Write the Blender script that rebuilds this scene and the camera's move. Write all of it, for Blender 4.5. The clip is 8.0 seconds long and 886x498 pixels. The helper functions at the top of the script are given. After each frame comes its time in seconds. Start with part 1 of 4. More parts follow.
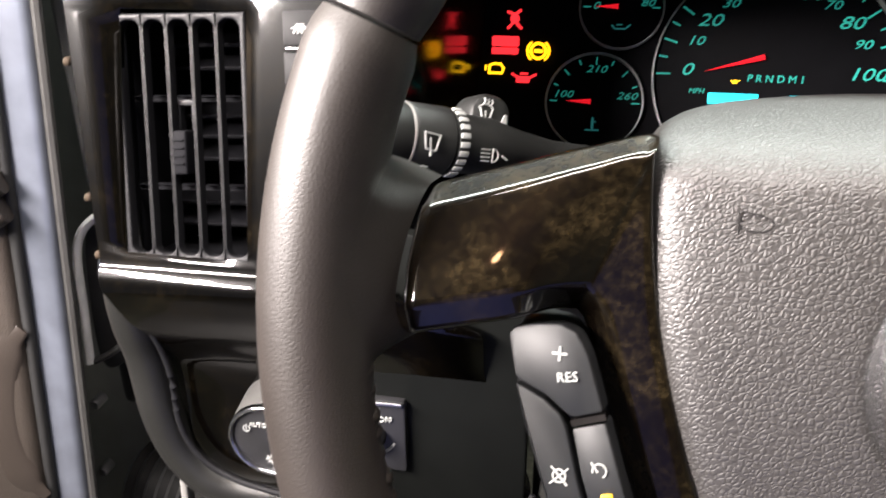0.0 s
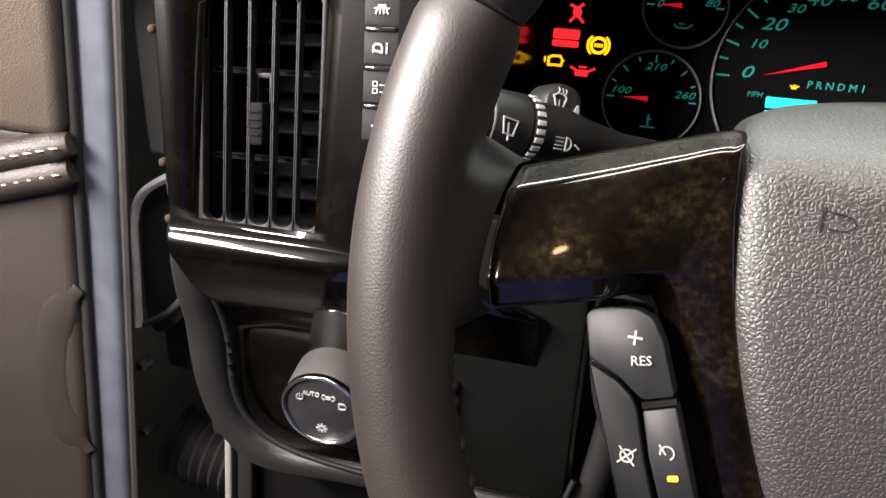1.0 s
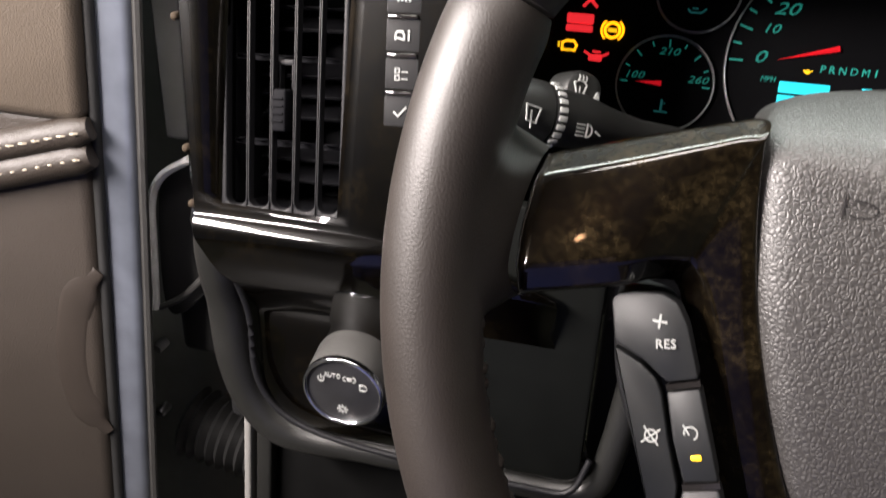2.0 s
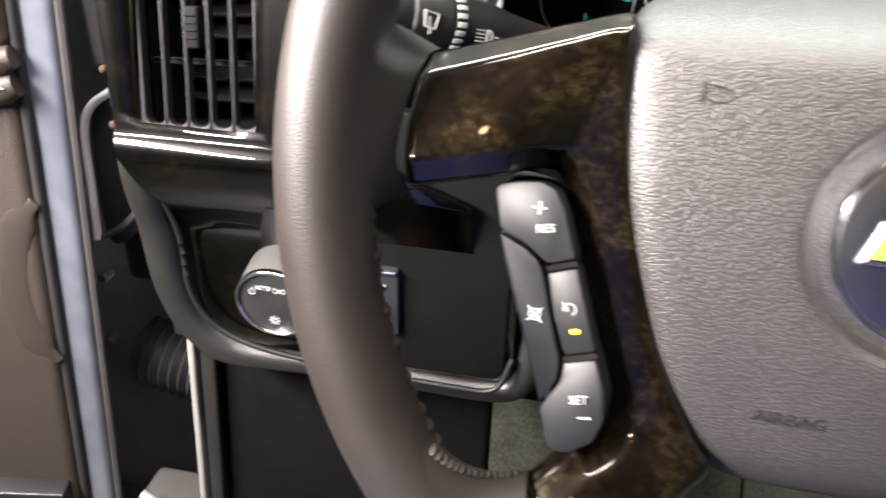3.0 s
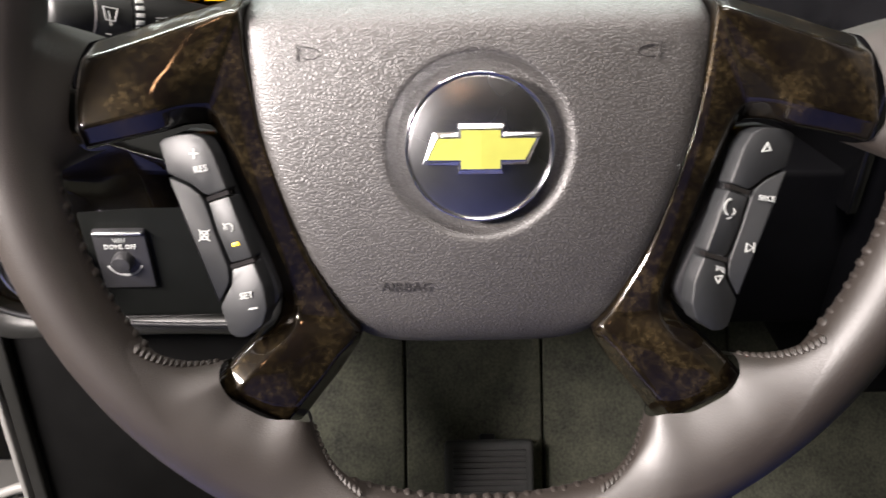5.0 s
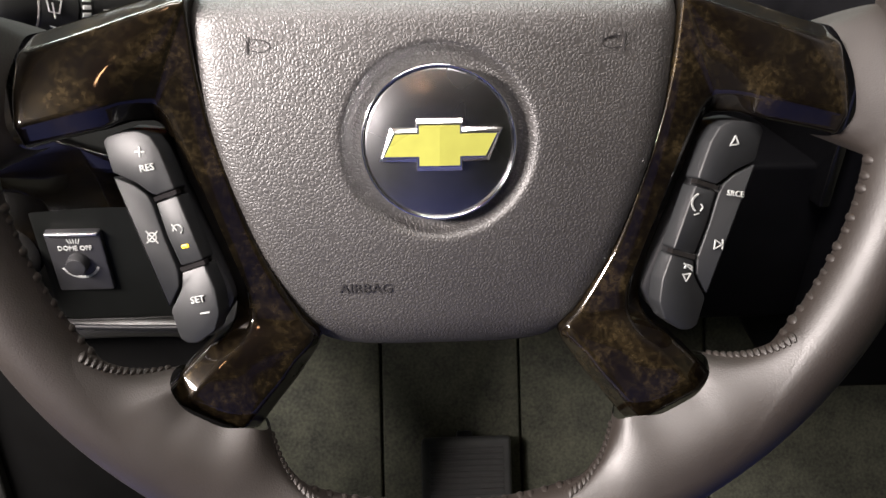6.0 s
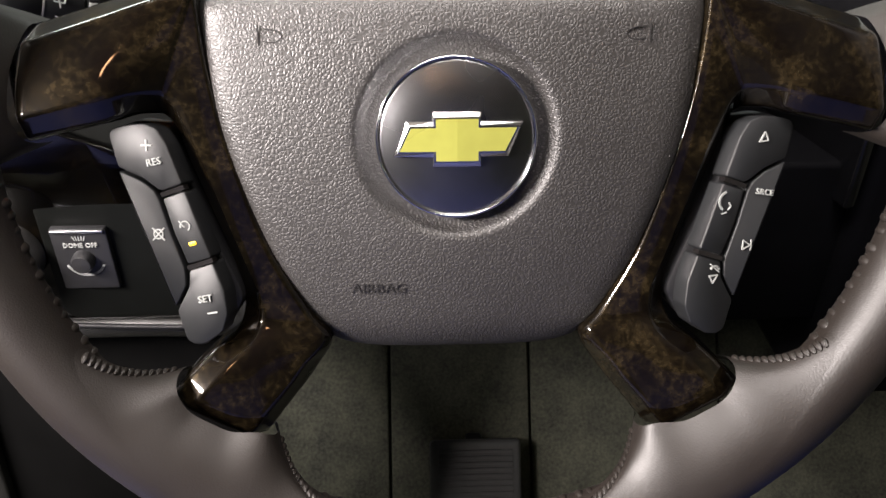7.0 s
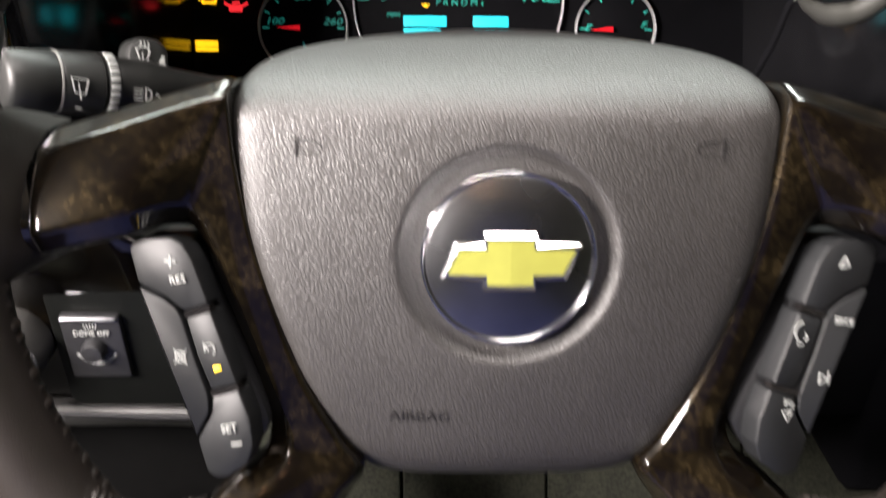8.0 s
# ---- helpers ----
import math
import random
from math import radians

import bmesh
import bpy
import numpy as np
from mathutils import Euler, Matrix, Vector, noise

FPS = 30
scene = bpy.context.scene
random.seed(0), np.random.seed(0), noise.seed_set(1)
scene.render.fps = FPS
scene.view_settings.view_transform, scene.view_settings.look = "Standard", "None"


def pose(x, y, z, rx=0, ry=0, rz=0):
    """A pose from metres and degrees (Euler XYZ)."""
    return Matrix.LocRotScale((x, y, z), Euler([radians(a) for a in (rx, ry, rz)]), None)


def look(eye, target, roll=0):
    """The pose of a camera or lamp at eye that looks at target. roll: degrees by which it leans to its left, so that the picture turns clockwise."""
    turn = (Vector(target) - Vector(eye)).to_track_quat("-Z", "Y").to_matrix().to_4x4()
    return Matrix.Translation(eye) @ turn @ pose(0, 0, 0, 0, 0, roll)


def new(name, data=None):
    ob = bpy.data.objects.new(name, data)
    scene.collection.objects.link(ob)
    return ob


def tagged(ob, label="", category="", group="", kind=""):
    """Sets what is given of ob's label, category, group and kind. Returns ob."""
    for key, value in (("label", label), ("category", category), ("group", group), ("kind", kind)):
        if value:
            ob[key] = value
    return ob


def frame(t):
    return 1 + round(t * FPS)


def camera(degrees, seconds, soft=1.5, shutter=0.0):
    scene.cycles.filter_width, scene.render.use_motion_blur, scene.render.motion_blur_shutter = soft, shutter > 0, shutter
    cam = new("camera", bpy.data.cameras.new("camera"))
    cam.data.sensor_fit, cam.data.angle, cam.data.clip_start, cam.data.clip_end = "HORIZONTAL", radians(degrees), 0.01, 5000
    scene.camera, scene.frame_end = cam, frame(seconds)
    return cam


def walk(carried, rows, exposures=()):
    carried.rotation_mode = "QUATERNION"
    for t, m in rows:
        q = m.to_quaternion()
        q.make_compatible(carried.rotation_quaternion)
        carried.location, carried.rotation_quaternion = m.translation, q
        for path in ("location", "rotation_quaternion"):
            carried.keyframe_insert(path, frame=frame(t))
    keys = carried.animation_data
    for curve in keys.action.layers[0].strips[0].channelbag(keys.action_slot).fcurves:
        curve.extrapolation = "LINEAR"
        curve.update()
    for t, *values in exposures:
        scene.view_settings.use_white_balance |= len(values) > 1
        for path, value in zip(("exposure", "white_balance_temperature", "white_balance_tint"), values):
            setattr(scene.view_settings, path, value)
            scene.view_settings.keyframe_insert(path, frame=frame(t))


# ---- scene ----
cam = camera(58.0, 8.0, soft=1.5, shutter=0.5)
PATH = [
    (0.0, -0.1053, -0.1793, 0.7705, 65.36, 0.45, 11.21),
    (0.5, -0.1156, -0.1854, 0.7667, 64.18, -1.21, 13.16),
    (1.0, -0.1204, -0.1910, 0.7700, 64.67, -2.17, 14.10),
    (1.5, -0.1232, -0.1927, 0.7729, 65.31, -2.33, 14.03),
    (1.7, -0.1271, -0.1953, 0.7747, 65.00, -2.29, 14.26),
    (2.8, -0.1119, -0.2031, 0.7668, 58.79, -1.32, 12.58),
    (3.0, -0.1006, -0.2100, 0.7694, 58.94, -1.37, 11.33),
    (3.5, -0.0676, -0.2291, 0.7837, 59.81, 0.23, 7.36),
    (4.0, -0.0447, -0.2644, 0.8260, 66.92, 0.45, 0.29),
    (4.5, -0.0351, -0.2698, 0.7992, 59.05, -0.60, 0.59),
    (5.0, -0.0199, -0.2804, 0.7946, 57.19, 0.11, -1.19),
    (5.2, -0.0144, -0.2802, 0.7942, 57.22, 0.39, -1.98),
    (6.3, -0.0109, -0.2664, 0.7883, 56.63, -0.21, -2.63),
    (6.5, -0.0133, -0.2652, 0.7869, 56.73, -0.21, -2.40),
    (7.0, -0.0142, -0.2605, 0.7837, 56.76, -0.12, -1.99),
    (7.5, -0.0149, -0.2551, 0.7790, 56.99, -0.47, -1.62),
    (8.0, -0.0280, -0.2214, 0.7977, 58.91, -0.84, -1.11),
]
EXPOSURE = [(0.0, 0.72), (0.5, 0.5), (1.0, 0.08), (1.5, -0.14), (1.7, -0.12), (2.8, 0.5), (3.0, 0.95), (3.5, 0.85), (4.0, 0.06), (4.5, 0.34), (5.0, 0.6), (5.2, 0.55), (6.3, 0.15), (6.5, 0.07), (7.5, 0.07), (8.0, 0.31)]
walk(cam, [(t, pose(x, y, z, rx, ry, rz)) for t, x, y, z, rx, ry, rz in PATH],
     exposures=EXPOSURE)

# ---- world and large lights ----
world = bpy.data.worlds.new("world")
scene.world = world
world.use_nodes = True
world.node_tree.nodes["Background"].inputs[0].default_value = (0.85, 0.9, 1.0, 1)
world.node_tree.nodes["Background"].inputs[1].default_value = 0.08
scene.view_settings.exposure = 0.0


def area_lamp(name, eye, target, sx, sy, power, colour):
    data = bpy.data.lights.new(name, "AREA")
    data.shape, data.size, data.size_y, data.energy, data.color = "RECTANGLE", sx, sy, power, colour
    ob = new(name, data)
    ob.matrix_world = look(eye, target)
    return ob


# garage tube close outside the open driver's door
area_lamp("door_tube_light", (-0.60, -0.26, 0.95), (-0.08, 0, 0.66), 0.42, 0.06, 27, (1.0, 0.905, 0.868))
# tubes over the windscreen
area_lamp("windscreen_light", (-0.1, 0.66, 1.46), (-0.1, 0.22, 0.77), 1.5, 0.16, 20, (0.93, 1.0, 0.94))
# long lamp along the headliner, and the warm dome bulb behind it
area_lamp("headliner_light", (-0.14, -0.14, 1.47), (-0.10, -0.02, 0.6), 0.75, 0.12, 12, (1.0, 0.92, 0.88))
dome_data = bpy.data.lights.new("dome_light", "POINT")
dome_data.energy, dome_data.color, dome_data.shadow_soft_size = 0.7, (1.0, 0.52, 0.26), 0.020
new("dome_light", dome_data).location = (-0.14, -0.72, 1.34)


# ---- materials ----
def material(name, colour, rough=0.5, metal=0.0, coat=0.0, vary=0.25, grain=60.0, bump=0.0, bump_scale=400.0, emit=0.0, cells=False, second=None, spec=0.5, cavity=1.0):
    """A procedural surface: colour varied at two scales, roughness varied with it, and a fine relief."""
    m = bpy.data.materials.new(name)
    m.use_nodes = True
    nt = m.node_tree
    b = nt.nodes["Principled BSDF"]
    b.inputs["Metallic"].default_value = metal
    b.inputs["Coat Weight"].default_value = coat
    b.inputs["Specular IOR Level"].default_value = spec
    b.inputs["Coat Roughness"].default_value = 0.04
    co = nt.nodes.new("ShaderNodeTexCoord")
    n1 = nt.nodes.new("ShaderNodeTexNoise")
    n1.inputs["Scale"].default_value, n1.inputs["Detail"].default_value = grain, 6
    n2 = nt.nodes.new("ShaderNodeTexNoise")
    n2.inputs["Scale"].default_value, n2.inputs["Detail"].default_value = grain * 0.12, 3
    for n in (n1, n2):
        nt.links.new(co.outputs["Object"], n.inputs["Vector"])
    add = nt.nodes.new("ShaderNodeMath")
    add.operation = "ADD"
    nt.links.new(n1.outputs["Fac"], add.inputs[0])
    nt.links.new(n2.outputs["Fac"], add.inputs[1])
    ramp = nt.nodes.new("ShaderNodeMapRange")
    ramp.inputs["From Min"].default_value, ramp.inputs["From Max"].default_value = 0.6, 1.4
    nt.links.new(add.outputs[0], ramp.inputs["Value"])
    mix = nt.nodes.new("ShaderNodeMix")
    mix.data_type = "RGBA"
    dark = second or tuple(c * (1 - vary) for c in colour)
    light = colour if second else tuple(min(1, c * (1 + vary)) for c in colour)
    mix.inputs["A"].default_value, mix.inputs["B"].default_value = (*dark, 1), (*light, 1)
    nt.links.new(ramp.outputs[0], mix.inputs["Factor"])
    nt.links.new(mix.outputs["Result"], b.inputs["Base Color"])
    rr = nt.nodes.new("ShaderNodeMapRange")
    rr.inputs["From Min"].default_value, rr.inputs["From Max"].default_value = 0.3, 0.7
    rr.inputs["To Min"].default_value, rr.inputs["To Max"].default_value = rough * 0.85, min(1, rough * 1.15)
    nt.links.new(n2.outputs["Fac"], rr.inputs["Value"])
    nt.links.new(rr.outputs[0], b.inputs["Roughness"])
    if bump:
        bp = nt.nodes.new("ShaderNodeBump")
        bp.inputs["Strength"].default_value, bp.inputs["Distance"].default_value = min(1, bump), 0.0006
        if cells:
            warp = nt.nodes.new("ShaderNodeTexNoise")
            warp.inputs["Scale"].default_value = bump_scale * 0.5
            vm = nt.nodes.new("ShaderNodeVectorMath")
            vm.operation = "MULTIPLY_ADD"
            vm.inputs[1].default_value = (0.9 / bump_scale,) * 3
            nt.links.new(co.outputs["Object"], warp.inputs["Vector"])
            nt.links.new(warp.outputs["Color"], vm.inputs[0])
            nt.links.new(co.outputs["Object"], vm.inputs[2])
            t = nt.nodes.new("ShaderNodeTexVoronoi")
            t.feature = "DISTANCE_TO_EDGE"
            t.inputs["Scale"].default_value = bump_scale
            nt.links.new(vm.outputs[0], t.inputs["Vector"])
            groove = nt.nodes.new("ShaderNodeMapRange")
            groove.interpolation_type = "SMOOTHERSTEP"
            groove.inputs["From Min"].default_value, groove.inputs["From Max"].default_value = 0.0, 0.30
            nt.links.new(t.outputs["Distance"], groove.inputs["Value"])
            nt.links.new(groove.outputs[0], bp.inputs["Height"])
            # less specular in the grooves, standing in for shade inside the grain
            if cavity < 1:
                dull = nt.nodes.new("ShaderNodeMapRange")
                dull.inputs["From Max"].default_value = 0.13
                dull.inputs["To Min"].default_value, dull.inputs["To Max"].default_value = spec * cavity, spec * 1.08
                nt.links.new(t.outputs["Distance"], dull.inputs["Value"])
                nt.links.new(dull.outputs[0], b.inputs["Specular IOR Level"])
        else:
            t = nt.nodes.new("ShaderNodeTexNoise")
            t.inputs["Scale"].default_value, t.inputs["Detail"].default_value = bump_scale, 4
            nt.links.new(co.outputs["Object"], t.inputs["Vector"])
            nt.links.new(t.outputs["Fac"], bp.inputs["Height"])
        nt.links.new(bp.outputs[0], b.inputs["Normal"])
    if emit:
        b.inputs["Emission Color"].default_value = (*colour, 1)
        b.inputs["Emission Strength"].default_value = emit
    return m


def burl_wood(name, depth=1.0, metal=0.75, coat_rough=0.06):
    """Dark lacquered burl: black-brown ground with amber clouds and small eyes."""
    m = bpy.data.materials.new(name)
    m.use_nodes = True
    nt = m.node_tree
    b = nt.nodes["Principled BSDF"]
    co = nt.nodes.new("ShaderNodeTexCoord")
    big = nt.nodes.new("ShaderNodeTexNoise")
    big.inputs["Scale"].default_value, big.inputs["Detail"].default_value, big.inputs["Distortion"].default_value = 55, 5, 0.35
    fine = nt.nodes.new("ShaderNodeTexNoise")
    fine.inputs["Scale"].default_value, fine.inputs["Detail"].default_value, fine.inputs["Roughness"].default_value = 420, 8, 0.7
    nt.links.new(co.outputs["Object"], big.inputs["Vector"])
    nt.links.new(co.outputs["Object"], fine.inputs["Vector"])
    mul = nt.nodes.new("ShaderNodeMath")
    mul.operation = "MULTIPLY"
    nt.links.new(big.outputs["Fac"], mul.inputs[0])
    nt.links.new(fine.outputs["Fac"], mul.inputs[1])
    ramp = nt.nodes.new("ShaderNodeValToRGB")
    e = ramp.color_ramp.elements
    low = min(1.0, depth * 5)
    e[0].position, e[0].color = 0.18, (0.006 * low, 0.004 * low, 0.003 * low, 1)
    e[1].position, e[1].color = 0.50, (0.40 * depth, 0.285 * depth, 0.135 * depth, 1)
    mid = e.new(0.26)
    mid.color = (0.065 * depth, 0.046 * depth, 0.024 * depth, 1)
    nt.links.new(mul.outputs[0], ramp.inputs[0])
    nt.links.new(ramp.outputs[0], b.inputs["Base Color"])
    b.inputs["Roughness"].default_value = 0.33
    b.inputs["Metallic"].default_value = metal
    b.inputs["Specular IOR Level"].default_value = 0.05
    b.inputs["Coat Weight"].default_value = 1.0
    b.inputs["Coat Roughness"].default_value = coat_rough
    return m


M_RIM = material("rim_leather", (0.0118, 0.0088, 0.0070), 0.50, vary=0.15, grain=90, bump=0.08, bump_scale=800, cells=True, spec=0.58)
M_PAD = material("grained_vinyl", (0.0135, 0.0117, 0.0105), 0.54, vary=0.12, grain=50, bump=0.29, bump_scale=680, cells=True, spec=1.0, cavity=0.75)
M_WOOD = burl_wood("burl_wood", 0.09, 0.4)
M_BUTTON = material("button_rubber", (0.0060, 0.0066, 0.0074), 0.52, vary=0.1, grain=120, bump=0.15, bump_scale=2500, spec=0.5)
M_STALK = material("stalk_plastic", (0.013, 0.0135, 0.013), 0.46, vary=0.15, grain=90, bump=0.15, bump_scale=2200, spec=0.35)
M_BANK = material("matte_key_plastic", (0.010, 0.010, 0.0105), 0.55, vary=0.2, grain=90, bump=0.15, bump_scale=1800, spec=0.15)
M_BLACK = material("black_plastic", (0.012, 0.012, 0.013), 0.4, vary=0.3, grain=80, bump=0.2, bump_scale=1500)
M_GLOSS = material("black_lacquer", (0.010, 0.009, 0.009), 0.12, coat=1.0, vary=0.4, grain=60)
M_GREY = material("grey_plastic", (0.045, 0.044, 0.042), 0.45, vary=0.15, grain=90, bump=0.3, bump_scale=1400)
M_VENT = material("vent_plastic", (0.0075, 0.0075, 0.0085), 0.45, vary=0.15, grain=90, bump=0.2, bump_scale=1500, spec=0.2)
M_CHROME = material("chrome", (0.75, 0.75, 0.77), 0.12, metal=1.0, vary=0.08, grain=70)
M_SATIN = material("satin_metal", (0.42, 0.42, 0.43), 0.32, metal=1.0, vary=0.12, grain=90)
M_BADGE = material("brushed_dark_metal", (0.21, 0.21, 0.215), 0.28, metal=1.0, vary=0.08, grain=90)
M_GOLD = material("gold_enamel", (0.33, 0.33, 0.07), 0.28, metal=0.3, coat=0.5, vary=0.10, grain=160)
M_INK = material("white_ink", (0.30, 0.31, 0.30), 0.55, vary=0.05, grain=200)
M_EMBOSS = material("dark_emboss", (0.008, 0.007, 0.007), 0.6, vary=0.1, grain=200)
M_LED = material("amber_led", (1.0, 0.62, 0.02), 0.4, emit=1.4, vary=0.05)
M_TEAL = material("teal_backlight", (0.03, 0.42, 0.34), 0.5, emit=0.22, vary=0.05)
M_DIM = material("dim_teal", (0.02, 0.16, 0.16), 0.5, emit=0.35, vary=0.05)
M_CYAN = material("cyan_display", (0.02, 0.62, 0.72), 0.5, emit=1.1, vary=0.05)
M_RED = material("red_light", (1.0, 0.03, 0.04), 0.5, emit=0.9, vary=0.05)
M_AMBER = material("amber_light", (1.0, 0.55, 0.01), 0.5, emit=1.2, vary=0.05)
M_NEEDLE = material("needle_red", (0.75, 0.01, 0.02), 0.5, emit=0.6, vary=0.05)
M_DIAL = material("dial_black", (0.004, 0.004, 0.005), 0.7, vary=0.3, spec=0.08)
# lower door panel: same tan leather, with shade put into a darker colour
M_TAN_LOW = material("shaded_tan_leather", (0.032, 0.0255, 0.0205), 0.5, vary=0.12, grain=25, bump=0.25, bump_scale=600, cells=True)
M_TAN = material("tan_leather", (0.078, 0.062, 0.047), 0.5, vary=0.12, grain=25, bump=0.25, bump_scale=600, cells=True)
M_TAN_DARK = material("brown_leather", (0.026, 0.020, 0.0155), 0.5, vary=0.15, grain=30, bump=0.25, bump_scale=600, cells=True)
M_RECESS = material("recess_shade_brown", (0.026, 0.020, 0.016), 0.5, vary=0.15, grain=30, bump=0.3, bump_scale=900)
M_THREAD = material("cream_thread", (0.42, 0.37, 0.29), 0.7, vary=0.15, grain=500)
M_SILVER = material("silver_paint", (0.100, 0.110, 0.135), 0.34, metal=0.1, coat=0.6, vary=0.30, grain=45)
M_PEDAL = material("pedal_rubber", (0.045, 0.046, 0.046), 0.55, vary=0.25, grain=90, bump=0.3, bump_scale=900)
M_CARPET = material("dark_carpet", (0.092, 0.096, 0.069), 0.95, grain=260, bump=0.9, bump_scale=700, second=(0.014, 0.015, 0.011))
M_RUBBER = material("black_rubber", (0.014, 0.014, 0.014), 0.65, vary=0.3, grain=70)
M_DASHTOP = material("dash_top_vinyl", (0.33, 0.28, 0.22), 0.45, vary=0.1, grain=40, bump=0.25, bump_scale=600, cells=True)
M_LINER = material("headliner_cloth", (0.24, 0.215, 0.18), 0.9, vary=0.1, grain=40, bump=0.3, bump_scale=700)
M_NAVY = material("navy_stand_in", (0.009, 0.015, 0.08), 0.85, vary=0.2, grain=60, bump=0.4, bump_scale=800)
M_BRACKET = material("zinc_bracket", (0.85, 0.85, 0.82), 0.4, metal=0.0, vary=0.2, grain=70)
M_LIGHT = material("light_grey_plastic", (0.17, 0.166, 0.158), 0.45, vary=0.1, grain=70)
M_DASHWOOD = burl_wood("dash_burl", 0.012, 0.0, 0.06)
M_LEVER = material("lever_grey", (0.05, 0.05, 0.045), 0.45, vary=0.1, grain=70)
M_SURROUND = material("charcoal_plastic", (0.010, 0.010, 0.0092), 0.42, vary=0.15, grain=90, bump=0.3, bump_scale=1400)
M_PILLAR = material("pillar_paint", (0.24, 0.24, 0.22), 0.5, vary=0.3, grain=25)
M_PLATE = material("matte_charcoal", (0.0042, 0.0046, 0.0042), 0.5, vary=0.2, grain=60, bump=0.2, bump_scale=1500, spec=0.08)
# knee panel black, deepened for the shadow of dash and wheel
M_KNEE = material("shaded_black", (0.003, 0.003, 0.003), 0.6, vary=0.3, grain=60, bump=0.2, bump_scale=1500, spec=0.08)
M_SIDE = material("satin_black", (0.008, 0.008, 0.009), 0.13, vary=0.3, grain=60)
M_BOOT = material("boot_rubber", (0.013, 0.013, 0.013), 0.45, vary=0.2, grain=70)
M_RING = material("ring_grey", (0.50, 0.50, 0.50), 0.3, metal=0.4, vary=0.1, grain=70)
M_BRASS = material("brown_wood_edge", (0.035, 0.026, 0.018), 0.75, vary=0.2, grain=70, spec=0.1)


# ---- geometry helpers ----
def thing(name, m, label, category, group="", kind=""):
    ob = new(name)
    ob.matrix_world = m
    return tagged(ob, label, category, group, kind)


def part(name, data, mat, parent=None, label="", m=None, smooth=True):
    """data: (verts, faces). One mesh object under parent, in the parent's axes."""
    me = bpy.data.meshes.new(name)
    me.from_pydata([tuple(v) for v in data[0]], [], data[1])
    bm = bmesh.new()
    bm.from_mesh(me)
    bmesh.ops.recalc_face_normals(bm, faces=bm.faces)
    bm.to_mesh(me)
    bm.free()
    me.materials.append(mat)
    for p in me.polygons:
        p.use_smooth = smooth
    if smooth:
        me.set_sharp_from_angle(angle=radians(40))
    ob = new(name, me)
    if parent is not None:
        ob.parent = parent
    if m is not None:
        ob.matrix_local = m
    if label:
        ob["label"] = label
    return ob


def curve_closed(pts, n=6):
    """Catmull-Rom through the points of a closed outline."""
    p, out = [np.array(q, float) for q in pts], []
    for i in range(len(p)):
        a, b, c, d = p[i - 1], p[i], p[(i + 1) % len(p)], p[(i + 2) % len(p)]
        for k in range(n):
            t = k / n
            out.append(0.5 * (2 * b + (c - a) * t + (2 * a - 5 * b + 4 * c - d) * t * t + (3 * b - a - 3 * c + d) * t ** 3))
    return out


def curve_open(pts, n=8):
    p = [np.array(q, float) for q in pts]
    p = [2 * p[0] - p[1], *p, 2 * p[-1] - p[-2]]
    out = []
    for i in range(1, len(p) - 2):
        a, b, c, d = p[i - 1], p[i], p[i + 1], p[i + 2]
        for k in range(n):
            t = k / n
            out.append(0.5 * (2 * b + (c - a) * t + (2 * a - 5 * b + 4 * c - d) * t * t + (3 * b - a - 3 * c + d) * t ** 3))
    return out + [p[-2]]


def rounded(x0, z0, x1, z1, r, n=5):
    """A rounded rectangle as an outline."""
    out = []
    for cx, cz, a in ((x1 - r, z1 - r, 0), (x0 + r, z1 - r, 90), (x0 + r, z0 + r, 180), (x1 - r, z0 + r, 270)):
        for k in range(n + 1):
            w = radians(a + 90 * k / n)
            out.append(np.array((cx + r * math.cos(w), cz + r * math.sin(w))))
    return out


def circle(cx, cz, r, n=40):
    return [np.array((cx + r * math.cos(2 * math.pi * k / n), cz + r * math.sin(2 * math.pi * k / n))) for k in range(n)]


def inset(o, d):
    """An outline moved inwards by d (the outline runs anticlockwise or clockwise)."""
    p = np.array(o)
    nxt, prv = np.roll(p, -1, 0), np.roll(p, 1, 0)
    t = nxt - prv
    t /= np.maximum(np.linalg.norm(t, axis=1, keepdims=True), 1e-9)
    area = 0.5 * np.sum(p[:, 0] * nxt[:, 1] - nxt[:, 0] * p[:, 1])
    s = 1 if area > 0 else -1
    return p + d * s * np.stack([-t[:, 1], t[:, 0]], 1)


def solid(outline, profile, front=True, back=True, lift=None):
    """Rings of an (x, z) outline at (inset, y) steps, from back to front, with flat caps. lift(x, z): added to y."""
    verts, faces, n = [], [], len(outline)
    for d, y in profile:
        for x, z in (inset(outline, d) if d else outline):
            verts.append((x, y + (lift(x, z) if lift else 0), z))
    for k in range(len(profile) - 1):
        for i in range(n):
            j = (i + 1) % n
            faces.append((k * n + i, k * n + j, (k + 1) * n + j, (k + 1) * n + i))
    if back:
        faces.append(tuple(range(n)))
    if front:
        faces.append(tuple(range((len(profile) - 1) * n, len(profile) * n)))
    return verts, faces


def block(outline, y_front, y_back, r=0.001, lift=None):
    """A plate with a rounded front edge; front is the smaller y."""
    return solid(outline, [(0, y_back), (0, y_front + r), (r * 0.3, y_front + r * 0.3), (r, y_front)], lift=lift)


